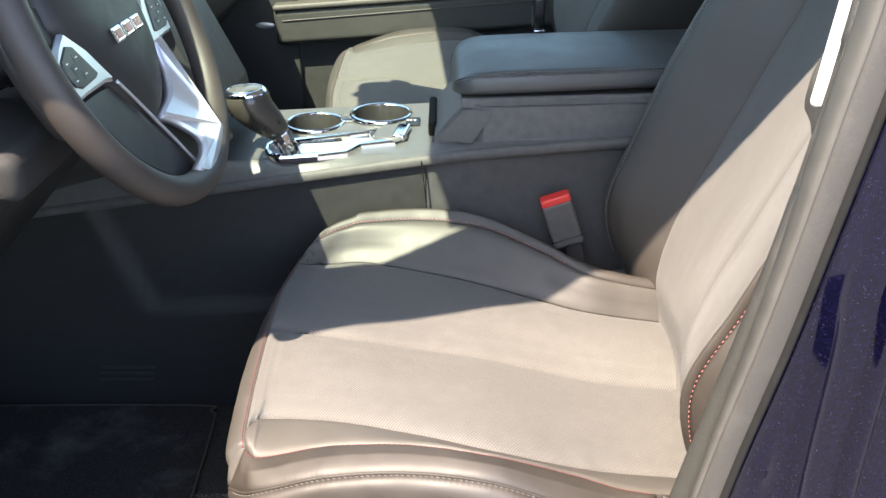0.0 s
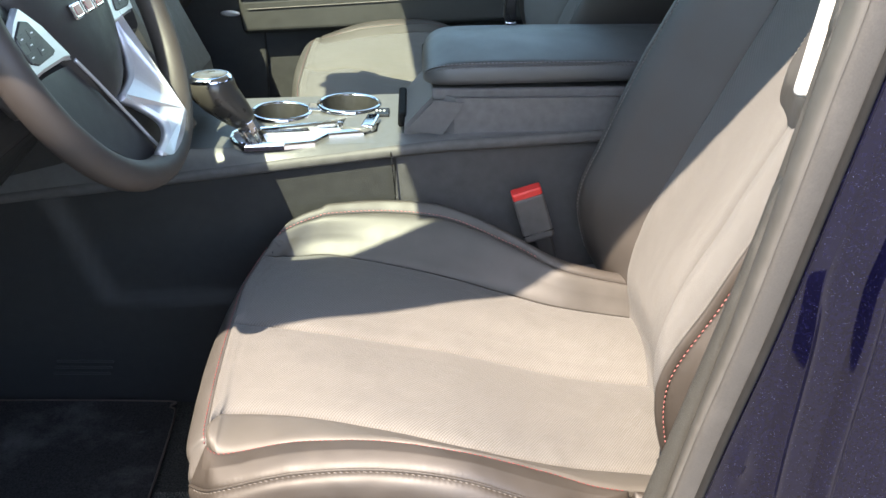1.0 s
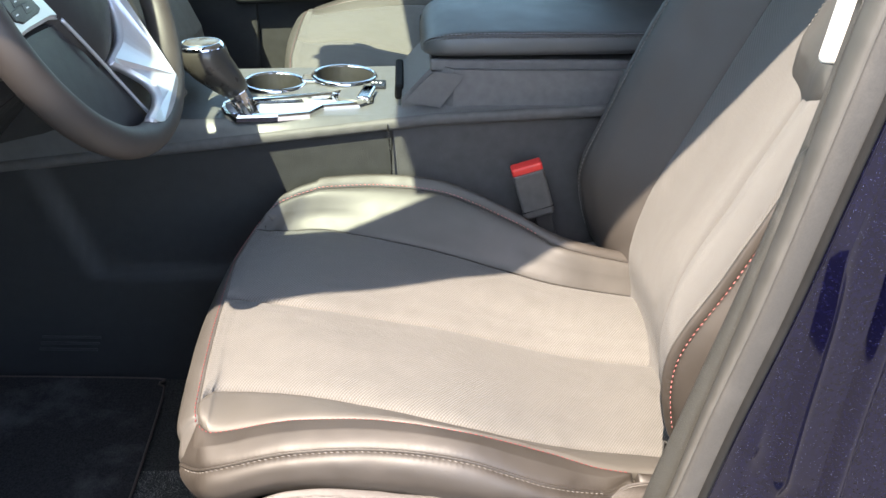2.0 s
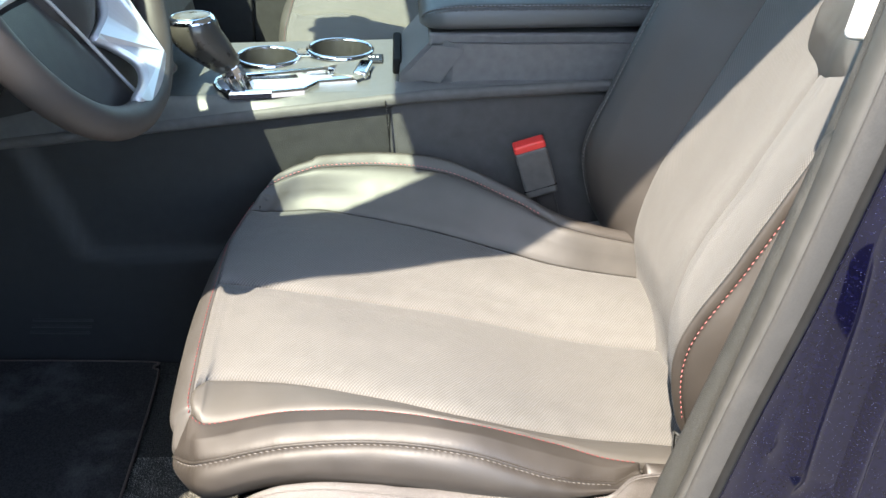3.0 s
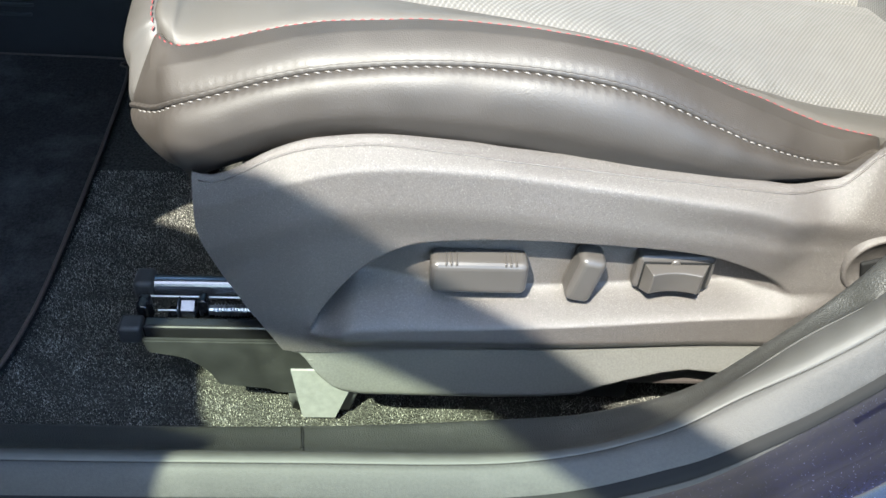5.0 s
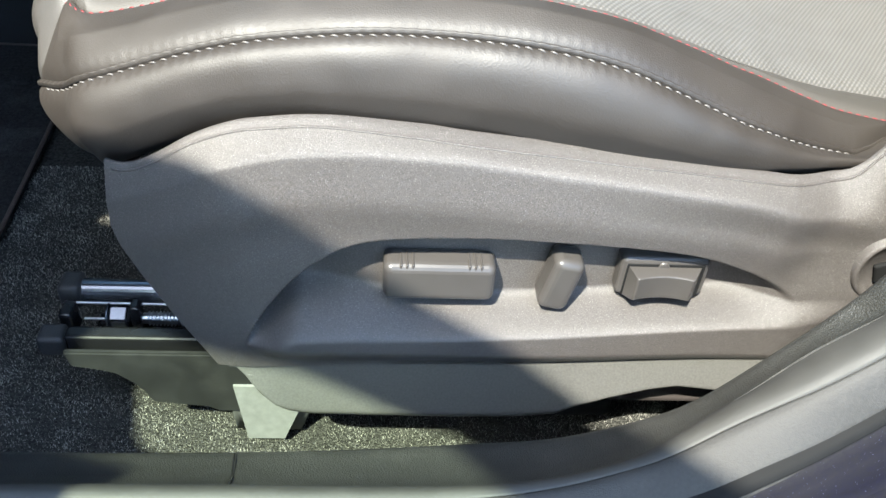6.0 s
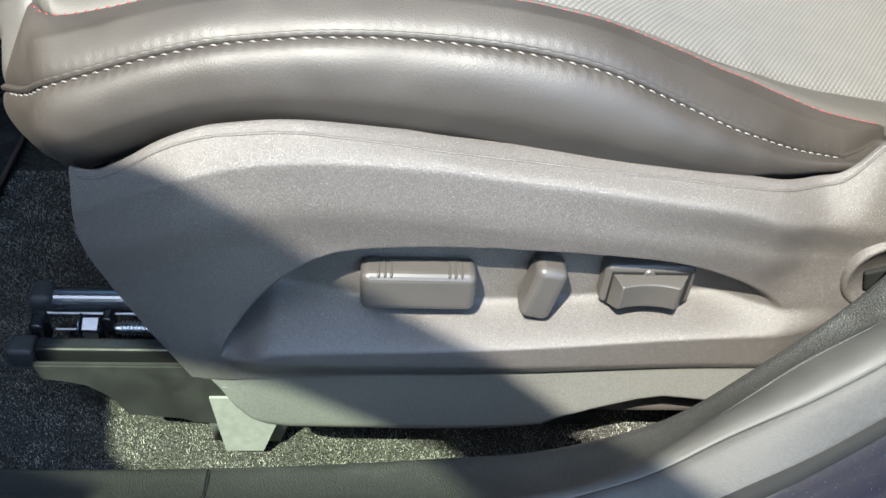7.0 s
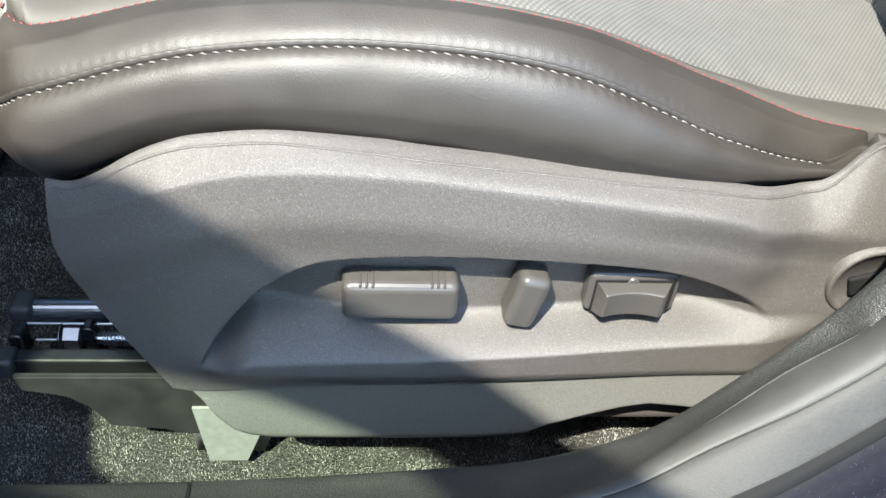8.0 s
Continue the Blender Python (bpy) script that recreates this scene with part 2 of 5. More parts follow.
def along_seam(name, side, gap):
    """A path on a sewn panel, at a gap from its first (0) or last (1) long edge, with the outward directions."""
    P, N, b = SEWN[name]
    at = b[:, -1] - gap if side else b[:, 0] + gap
    path = np.array([[np.interp(at[i], b[i], P[i, :, k]) for k in range(3)] for i in range(len(P))])
    ups = np.array([[np.interp(at[i], b[i], N[i, :, k]) for k in range(3)] for i in range(len(P))])
    return path, ups


def padded(name, net, u, v, nu, nv, mat, parent, out=1.0, depth=0.004, width=0.007, grooves=(), label="", puff=0.0, wrinkle=0.0006, start=None, pucker=(), calm=0, gather=None):
    """One sewn panel of upholstery: it lies on the net, dips at its seams and is turned in at its edges."""
    us, vs = spread(u[0], u[1], nu), spread(v[0], v[1], nv)
    P = net_at(net, us, vs)
    if start:
        for j, vv in enumerate(vs):
            shift = start((vv - v[0]) / (v[1] - v[0]))
            P[:, j] = net_at(net, us + shift * (u[1] - us) / (u[1] - u[0]), [vv])[:, 0]
    if gather:
        P = P + smooth01((P[:, :, :1] - 0.190) / 0.025) * np.array([gather(vv) for vv in vs])[None, :, None] * np.array((0.0, 0.011, 0.005))
    N = normals(P) * out
    if calm:
        N[:calm] = N[calm]
    a = np.concatenate([[0], np.cumsum(np.linalg.norm(np.diff(P, axis=0), axis=2).mean(1))])
    b = np.cumsum(np.concatenate([np.zeros((len(us), 1)), np.linalg.norm(np.diff(P, axis=1), axis=2)], axis=1), axis=1)
    d = np.minimum(np.minimum(a, a[-1] - a)[:, None], np.minimum(b, b[:, -1:] - b))
    h = -depth * np.exp(-d / width) + puff * np.minimum(1, d / 0.03)
    for axis, at, deep, wide in grooves:
        if axis == "v":
            mid = np.array([np.interp(at, vs, b[i]) for i in range(len(us))])[:, None]
            h = h - deep * np.exp(-np.abs(b - mid) / wide)
        else:
            h = h - deep * np.exp(-np.abs(a - np.interp(at, us, a))[:, None] / wide)
    for i in range(P.shape[0]):
        for j in range(P.shape[1]):
            q = Vector(P[i, j])
            h[i, j] += wrinkle * (noise.noise(q * 22) + 0.6 * noise.noise(q * 60))
    for side, deep, pitch, wide in pucker:
        gap = b if side == 0 else b[:, -1:] - b
        h = h - deep * (0.5 + 0.5 * np.cos(2 * math.pi * a / pitch))[:, None] * np.exp(-((gap - 0.003) / wide) ** 2)
    P = P + N * h[:, :, None]
    SEWN[name] = (P, N, b)
    # turned-in rim
    full = np.pad(P, ((1, 1), (1, 1), (0, 0)), mode="edge")
    nn = np.pad(N, ((1, 1), (1, 1), (0, 0)), mode="edge")
    rim = np.ones(full.shape[:2], bool)
    rim[1:-1, 1:-1] = False
    full[rim] -= nn[rim] * 0.009
    m, n = full.shape[:2]
    faces = grid_faces(m, n)
    if out < 0:
        faces = [f[::-1] for f in faces]
    uv = np.stack(np.broadcast_arrays(np.pad(a, 1, mode="edge")[:, None], np.pad(b, 1, mode="edge")), axis=2).reshape(-1, 2)
    return raw(name, full.reshape(-1, 3), faces, mat, parent, label, uv=uv)


def stitch_row(name, path, ups, pitch, length, radius, mat, parent, lift=0.0, label="", lean=0.0):
    """A row of sewn stitches, one small lozenge each, along a path."""
    path, ups = np.array(path), np.array(ups)
    s = np.concatenate([[0], np.cumsum(np.linalg.norm(np.diff(path, axis=0), axis=1))])
    verts, faces = [], []
    for k in range(int(s[-1] / pitch)):
        c = (k + 0.5) * pitch
        at = lambda q: np.array([np.interp(q, s, path[:, i]) for i in range(3)])
        p0, p1 = at(c - length / 2), at(c + length / 2)
        up = np.array([np.interp(c, s, ups[:, i]) for i in range(3)])
        up /= np.linalg.norm(up)
        w = p1 - p0
        w /= max(np.linalg.norm(w), 1e-9)
        side = np.cross(w, up)
        p0 = p0 - side * lean * length
        p1 = p1 + side * lean * length
        base = len(verts)
        for q, r, z in ((p0, 0.55, -0.6), ((p0 * 2 + p1) / 3, 1, 0.35), ((p0 + p1 * 2) / 3, 1, 0.35), (p1, 0.55, -0.6)):
            for sx, sz in ((1, 0), (0.7, 0.7), (-0.7, 0.7), (-1, 0), (0, -0.8)):
                verts.append(q + side * radius * r * sx + up * (lift + radius * (r * sz + z)))
        for i in range(3):
            for j in range(5):
                faces.append((base + i * 5 + j, base + i * 5 + (j + 1) % 5, base + i * 5 + 5 + (j + 1) % 5, base + i * 5 + 5 + j))
        faces.append(tuple(base + j for j in (4, 3, 2, 1, 0)))
        faces.append(tuple(base + 15 + j for j in range(5)))
    return raw(name, verts, faces, mat, parent, label)


def swept(name, path, profile, ups, mat, parent=None, label="", closed=True, caps=True, smooth=True):
    """A profile (side, up) carried along a path; ups: one up direction, or one for each point. The profile may be one for each point."""
    path = np.array(path, float)
    t = np.gradient(path, axis=0)
    t /= np.linalg.norm(t, axis=1, keepdims=True)
    ups = np.array(ups, float)
    if ups.ndim == 1:
        ups = np.tile(ups, (len(path), 1))
    side = np.cross(t, ups)
    side /= np.linalg.norm(side, axis=1, keepdims=True)
    up = np.cross(side, t)
    profile = np.array(profile, float)
    if profile.ndim == 2:
        profile = np.tile(profile, (len(path), 1, 1))
    V = path[:, None] + side[:, None] * profile[:, :, :1] + up[:, None] * profile[:, :, 1:]
    m, n = V.shape[:2]
    faces = grid_faces(m, n, closed)
    if closed and caps:
        faces += [tuple(range(n))[::-1], tuple((m - 1) * n + j for j in range(n))]
    return raw(name, V.reshape(-1, 3), faces, mat, parent, label, smooth)


def ring(r, n=12, ry=None):
    return [(r * math.cos(2 * math.pi * k / n), (ry or r) * math.sin(2 * math.pi * k / n)) for k in range(n)]


def rod(name, a, b, r, mat, parent=None, label="", n=14, taper=1.0):
    a, b = Vector(a), Vector(b)
    bm = bmesh.new()
    bmesh.ops.create_cone(bm, cap_ends=True, segments=n, radius1=r, radius2=r * taper, depth=(b - a).length)
    bmesh.ops.bevel(bm, geom=[e for e in bm.edges if abs(e.verts[0].co.z - e.verts[1].co.z) < 1e-6], offset=r * 0.15, segments=2, affect="EDGES")
    m = Matrix.Translation((a + b) / 2) @ (b - a).to_track_quat("Z", "Y").to_matrix().to_4x4()
    bmesh.ops.transform(bm, matrix=m, verts=bm.verts)
    return part(name, bm, mat, parent, label)


def slab(outline, thick, axis_u, axis_v, origin, r=0.002):
    """A flat plate with the given outline (u, v), its thickness along u x v, with softened edges."""
    bm = bmesh.new()
    au, av, o = Vector(axis_u), Vector(axis_v), Vector(origin)
    vs = [bm.verts.new(o + au * u + av * v) for u, v in outline]
    f = bm.faces.new(vs)
    ex = bmesh.ops.extrude_face_region(bm, geom=[f])
    bmesh.ops.translate(bm, vec=au.cross(av).normalized() * thick, verts=[v for v in ex["geom"] if isinstance(v, bmesh.types.BMVert)])
    if r > 0:
        sharp = [e for e in bm.edges if len(e.link_faces) == 2 and e.calc_face_angle(0) > 0.9]
        bmesh.ops.bevel(bm, geom=sharp, offset=r, segments=2, affect="EDGES")
    return bm


def smooth01(t):
    t = np.clip(t, 0, 1)
    return t * t * (3 - 2 * t)


# ---- upholstery of a front seat ----
XS = [-0.18, -0.11, -0.03, 0.05, 0.13, 0.20, 0.32]
SEAM_Y = {
    "stitch": [0.652, 0.644, 0.639, 0.6325, 0.638, 0.655, 0.664],
    "red": [0.6895, 0.685, 0.6775, 0.666, 0.675, 0.676, 0.685],
    "edge": [0.741, 0.7265, 0.7035, 0.685, 0.6915, 0.704, 0.715],
    "middle": [0.8935, 0.8795, 0.883, 0.883, 0.8815, 0.8745, 0.862],
    "crease": [1.076, 1.077, 1.0585, 1.0335, 1.0055, 0.987, 0.992],
    "inner": [1.107, 1.110, 1.1135, 1.097, 1.049, 1.0115, 1.020],
}
SEAM_Z = {
    "stitch": [0.298, 0.3235, 0.3325, 0.3255, 0.292, 0.268, 0.258],
    "red": [0.3125, 0.331, 0.338, 0.334, 0.303, 0.279, 0.262],
    "edge": [0.321, 0.329, 0.332, 0.326, 0.300, 0.278, 0.258],
    "middle": [0.333, 0.333, 0.317, 0.303, 0.284, 0.273, 0.268],
    "crease": [0.332, 0.334, 0.330, 0.324, 0.314, 0.305, 0.285],
    "inner": [0.372, 0.377, 0.380, 0.378, 0.364, 0.345, 0.315],
}
LIP_Z = np.array([0.260, 0.292, 0.292, 0.282, 0.273, 0.273, 0.273])
# the cushion's front seam, and how far the cover swells ahead of it
FRONT = [(-0.186, 0.672, 0.243), (-0.213, 0.676, 0.2545), (-0.2215, 0.686, 0.2705), (-0.2065, 0.703, 0.3085), (-0.2085, 0.722, 0.319), (-0.2110, 0.805, 0.332),
         (-0.2125, 0.890, 0.337), (-0.2125, 0.975, 0.3395), (-0.201, 1.056, 0.341), (-0.186, 1.082, 0.354), (-0.174, 1.104, 0.350), (-0.166, 1.118, 0.25)]
SECOND = [(-0.174, 0.655, 0.243), (-0.195, 0.657, 0.259), (-0.2019, 0.6655, 0.2824), (-0.1955, 0.6935, 0.3105), (-0.196, 0.735, 0.323), (-0.198, 0.815, 0.3335),
          (-0.199, 0.892, 0.337), (-0.199, 0.980, 0.340), (-0.180, 1.064, 0.337), (-0.163, 1.097, 0.365), (-0.150, 1.119, 0.361), (-0.142, 1.132, 0.25)]
SWELL = [0.0, 0.002, 0.004, 0.014, 0.018, 0.019, 0.017, 0.010, 0.004, 0.002, 0.002, 0.002]


def cushion_net():
    y, z = {k: np.array(v) for k, v in SEAM_Y.items()}, {k: np.array(v) for k, v in SEAM_Z.items()}
    cols = [
        (np.array([0.652, 0.641, 0.638, 0.638, 0.640, 0.650, 0.66]), LIP_Z - 0.014),
        (y["stitch"] - 0.009, 0.5 * (z["stitch"] + LIP_Z) - 0.001),
        (y["stitch"], z["stitch"]),
        (y["red"], z["red"]),
        (y["edge"], z["edge"]),
        (0.5 * (y["edge"] + y["middle"]), 0.5 * (z["edge"] + z["middle"]) + 0.006),
        (y["middle"], z["middle"] + 0.001),
        (0.5 * (y["middle"] + y["crease"]), 0.5 * (z["middle"] + z["crease"]) + 0.005),
        (y["crease"], z["crease"]),
        (y["inner"], z["inner"]),
        (y["inner"] + 0.021, z["inner"] - 0.004),
        (y["inner"] + 0.034, z["inner"] * 0 + 0.25),
    ]
    net = []
    for grow, fall in ((-0.9, 0.080), (0.75, 0.052), (1.0, 0.024)):
        row = []
        for (fx, fy, fz), w in zip(FRONT, SWELL):
            drop = fall * min(1.0, (fz - 0.235) / 0.09)
            row.append((fx - grow * w, fy + (0.35 * fall if fz < 0.28 else 0.0), fz - max(0.0, drop)))
        net.append(row)
    net += [FRONT, SECOND]
    for i, x in enumerate(XS):
        late = (0.0, 0.0, 0.0, 0.0, 0.0, 0.0, 0.0, 0.0, 0.022, 0.046, 0.056, 0.056) if i == 0 else (0.0,) * 12
        net.append([(x + d, yy[i], zz[i]) for (yy, zz), d in zip(cols, late)])
    return np.array(net)


def back_net():
    rows = []
    for z in (0.235, 0.285, 0.345, 0.42, 0.50, 0.58, 0.66, 0.75, 0.85, 0.96):
        x0 = 0.272 + 0.42 * (z - 0.28) + 0.026 * min(1.0, max(0.0, (0.36 - z) / 0.085))
        grow = min(1.0, max(0.0, (z - 0.255) / 0.15))
        wing = 0.10 + 0.90 * grow
        belly = -0.034 * math.sin(math.pi * min(1.0, max(0.0, (z - 0.30) / 0.62)))
        rows.append([(x0 + dx * (wing if dx < 0 else 1) + (belly if yy > 1.05 else 0), 0.885 + (yy - 0.885) * (1 if z > 0.3 else 0.97), z) for yy, dx in (
            (0.672, 0.100), (0.640, 0.000), (0.656, -0.099), (0.676, -0.100), (0.745, -0.082), (0.820, -0.047), (0.918, -0.026),
            (1.018, -0.034), (1.084, -0.090), (1.104, -0.04), (1.092, 0.09))])
    return np.array(rows)


def curve_on(net, us, vs, out=1.0):
    """A path on the net, and the outward directions along it."""
    P, U = [], []
    for u, v in zip(us, vs):
        q = net_at(net, [u - 0.02, u, u + 0.02], [v - 0.02, v, v + 0.02])
        n = np.cross(q[2, 1] - q[0, 1], q[1, 2] - q[1, 0]) * out
        P.append(q[1, 1])
        U.append(n / np.linalg.norm(n))
    return np.array(P), np.array(U)


def upholstery(seat, near=True):
    """The sewn cushion and backrest panels of one seat, under its root."""
    c, b = cushion_net(), back_net()
    k = 1 if near else 0.6
    q = lambda n: max(6, int(n * k))
    fine = 900 if near else 60
    padded("cushion_insert", c, (3, 11), (4, 6), q(110), q(100), CLOTH, seat, depth=0.0082, width=0.0040, label="taupe-grey perforated cloth cushion centre", wrinkle=0.0008, puff=0.0035)
    padded("cushion_insert", c, (3, 11), (6, 8), q(110), q(100), CLOTH, seat, depth=0.0082, width=0.0040, label="taupe-grey perforated cloth cushion centre", wrinkle=0.0008, puff=0.0035)
    padded("cushion_foam", c, (3.05, 10.9), (3.15, 7.9), q(60), q(50), TAUPE_LEATHER, seat, depth=0.010, width=0.03, puff=-0.009, wrinkle=0.0)
    padded("cushion_edge", c, (3, 11), (3, 4), q(90), q(16), TAUPE_LEATHER, seat, depth=0.0035, width=0.004, puff=0.0015)
    padded("outer_bolster", c, (3, 10.18), (2.095, 3), fine, q(30), LEATHER, seat, gather=lambda v: 3 - v, depth=0.0024, width=0.003, puff=0.005, pucker=((0, 0.00010, 0.0056, 0.0020),) if near else ())
    padded("seam_welt", c, (3, 10.18), (2, 2.095), fine, q(10), LEATHER, seat, gather=lambda v: 3 - v, depth=0.0008, width=0.0010, puff=0.016, wrinkle=0.0002, pucker=((0, 0.0004, 0.0056, 0.0022),) if near else ())
    padded("outer_side", c, (2.8, 10.19), (0, 2), fine, q(34), LEATHER, seat, gather=lambda v: (v / 2) ** 1.5, depth=0.0026, width=0.004, puff=0.003, pucker=((1, 0.00022, 0.0056, 0.0026),) if near else ())
    padded("bolster_end", c, (10.24, 11), (1.2, 3), q(20), q(14), LEATHER, seat, depth=0.003, width=0.004)
    padded("front_panel", c, (1.3, 3), (2.2, 8.4), q(40), q(90), SUNLIT_LEATHER, seat, depth=0.003, width=0.004, puff=0.002)
    padded("inner_bolster", c, (3, 11), (8, 9), q(90), q(30), SUNLIT_LEATHER, seat, depth=0.0045, width=0.005, puff=0.0015, wrinkle=0.0003)
    padded("inner_side", c, (3, 11), (9, 11), q(80), q(34), LEATHER, seat, depth=0.0035, width=0.004, puff=0.002, calm=12)
    padded("back_insert", b, (0, 9), (5, 7), q(90), q(40), CLOTH, seat, depth=0.004, width=0.006,
           label="taupe-grey perforated cloth backrest centre", wrinkle=0.0008)
    padded("back_wing", b, (0, 9), (3, 5), q(90), q(40), CLOTH, seat, depth=0.004, width=0.006,
           label="taupe-grey perforated cloth backrest wing", wrinkle=0.0008)
    padded("back_edge", b, (0.6, 9), (2, 3), q(60), q(8), LEATHER, seat, depth=0.002, width=0.004)
    padded("back_outer_side", b, (0.3, 9), (0, 2), q(60), q(24), LEATHER, seat, depth=0.005, width=0.006, puff=0.004)
    padded("back_inner_bolster", b, (0, 9), (7, 8), q(70), q(24), LEATHER, seat, depth=0.004, width=0.006, puff=0.004)
    padded("back_inner_side", b, (0, 9), (8, 10), q(60), q(20), LEATHER, seat, depth=0.003, width=0.005)
    padded("back_upper_panel", b, (5.36, 9), (3.5, 5.95), q(60), q(50), TAUPE_LEATHER, seat, depth=0.004, width=0.006, puff=0.008,
           start=lambda f: 0.42 * max(0.0, 1 - f / 0.6) ** 1.3 + 0.5 * max(0.0, (f - 0.85) / 0.15) ** 3)
    thin = 1.0 if near else 0.7
    P, U = along_seam("outer_bolster", 1, 0.0016)
    stitch_row("red_stitching", P, U, 0.0052, 0.0034, 0.00040 * thin, RED_THREAD, seat, lift=0.0, label="red sewn stitches", lean=0.12)
    vs = np.linspace(3.02, 8.4, 150)
    P, U = curve_on(c, vs * 0 + 2.955, vs)
    stitch_row("front_stitching", P, U, 0.0052, 0.0030, 0.00045 * thin, RED_THREAD, seat, lift=-0.0012, label="red sewn stitches", lean=0.1)
    P, U = along_seam("outer_side", 1, 0.0010)
    stitch_row("bolster_stitching", P[40 if near else 4:-8], U[40 if near else 4:-8], 0.0056, 0.0036, 0.00048 * thin, GREY_THREAD, seat, lift=0.0004, label="grey sewn stitches", lean=0.10)
    P, U = along_seam("inner_side", 0, 0.0020)
    stitch_row("inner_stitching", P[:-q(16)], U[:-q(16)], 0.0056, 0.0034, 0.00050 * thin, PALE_RED_THREAD, seat, lift=0.0003, label="red sewn stitches", lean=0.1)
    us = np.linspace(2.0, 8.9, 120)
    P, U = curve_on(b, us, us * 0 + 2.0)
    stitch_row("back_stitching", P, U, 0.0058, 0.0033, 0.00040 if near else 0.0003, PALE_RED_THREAD, seat, lift=0.0002, label="red sewn stitches", lean=0.06)
    vs = np.linspace(5.95, 8.9, 50)
    P, U = curve_on(b, vs, vs * 0 + 5.87)
    stitch_row("panel_stitching", P, U, 0.0055, 0.0036, 0.0006, GREY_THREAD, seat, lift=0.007)
    P, U = curve_on(b, us, us * 0 + 7.93)
    stitch_row("back_inner_stitching", P, U, 0.0055, 0.0042, 0.0008, GREY_THREAD, seat, lift=0.0004, lean=0.1)
    # foam and shell behind the covers
    core = rounded(0.03, 0.875, 0.185, 0.40, 0.40, 0.09, 0.03)
    part("seat_pan", core, BLACK, seat)
    shell = []
    for z in (0.25, 0.5, 0.75, 0.97):
        shell.append((0.40 + 0.42 * (z - 0.28), 0.885, z))
    swept("back_shell", catmull(shell, 6), [(-0.20, -0.045), (0.20, -0.045), (0.22, 0.0), (0.20, 0.045), (-0.20, 0.045), (-0.22, 0.0)],
          (1, 0, 0.0), TRIM, seat)


driver_seat = root("driver_seat", "charcoal leather car seat with taupe cloth centre and red stitching", "car seat", group="front seats")
upholstery(driver_seat)

# ---- power seat side trim ----
TOP = [(-0.20, 0.262), (-0.176, 0.2625), (-0.165, 0.264), (-0.152, 0.271), (-0.138, 0.2805), (-0.125, 0.287), (-0.113, 0.291), (-0.1, 0.293), (-0.088, 0.2945), (-0.075, 0.295), (-0.063, 0.2945),
       (-0.038, 0.2925), (-0.012, 0.290), (0.014, 0.2865), (0.04, 0.2835), (0.068, 0.280), (0.095, 0.277), (0.124, 0.2735), (0.153, 0.270), (0.167, 0.2695), (0.179, 0.2710), (0.186, 0.2770), (0.191, 0.285), (0.198, 0.2945),
       (0.213, 0.303), (0.27, 0.313), (0.36, 0.326)]
RIDGE = [(-0.20, 0.235), (-0.178, 0.244), (-0.155, 0.257), (-0.136, 0.268), (-0.123, 0.275), (-0.11, 0.280), (-0.098, 0.283), (-0.086, 0.285), (-0.062, 0.2865), (-0.038, 0.286), (-0.013, 0.2845), (0.011, 0.281),
         (0.063, 0.274), (0.089, 0.270), (0.13, 0.264), (0.165, 0.255), (0.22, 0.25), (0.36, 0.25)]
HOLLOW = [(-0.122, 0.150), (-0.114, 0.173), (-0.100, 0.198), (-0.085, 0.217), (-0.063, 0.233), (-0.032, 0.239), (0.027, 0.240), (0.094, 0.233),
          (0.131, 0.222), (0.158, 0.208), (0.168, 0.196), (0.176, 0.15)]


TOP = [tuple(p) for p in catmull(TOP, 3)]
RIDGE = [tuple(p) for p in catmull(RIDGE, 4)]
HOLLOW = [tuple(p) for p in catmull(HOLLOW, 5)]


def line_at(line, x):
    return np.interp(x, [p[0] for p in line], [p[1] for p in line])


def seam_z(x):
    return 0.145 + 0.055 * (x + 0.133)


def trim_depth(x, z):
    """How far inboard the side trim lies."""
    y = 0.612 + 0.0 * x
    y = y + 0.9 * np.maximum(0, -0.115 - x) ** 1.5
    top = line_at(TOP, x)
    # a soft ridge with a shelf that leans back to the upholstery above it
    ridge = line_at(RIDGE, x)
    w = z - ridge
    lean = 0.009 + 0.008 * smooth01((x + 0.175) / 0.065)
    shelf = lean / np.maximum(top - ridge, 0.006) * (0.5 * (w + np.sqrt(w * w + 0.0018 ** 2)))
    y = y + np.minimum(shelf, lean + 0.0005) + 0.004 * smooth01((x - 0.02) / 0.12) * smooth01(-w / 0.02)
    y = y - 0.003 * smooth01(-w / 0.030) + 0.003 * smooth01((-w - 0.02) / 0.03)
    roof, ledge = line_at(HOLLOW, x), 0.175 + 0.055 * (x + 0.09) - 0.010 * smooth01((-0.088 - x) / 0.025)
    turn = 0.020 - 0.010 * smooth01((x + 0.07) / 0.06)
    inside = smooth01((roof - z) / 0.005 + 0.2) * smooth01((z - ledge) / turn)
    y = y + (0.017 + 0.008 * smooth01((-0.05 - x) / 0.04)) * inside * (1 - smooth01((x - 0.128) / 0.044))
    belly = smooth01((z - 0.15) / 0.02) * (1 - smooth01((z - ledge) / (turn + 0.002))) * smooth01((x + 0.125) / 0.03) * (1 - smooth01((x - 0.16) / 0.05))
    y = y - 0.010 * belly
    y = y + 0.006 * smooth01((x - 0.145) / 0.03) * smooth01((z - 0.20) / 0.03) * (1 - smooth01((z - 0.29) / 0.02))
    return y


nu, nt = 340, 150
front = lambda t: np.interp(t, [0, 0.25, 0.5, 0.75, 1], [-0.1345, -0.153, -0.168, -0.178, -0.178])
V = []
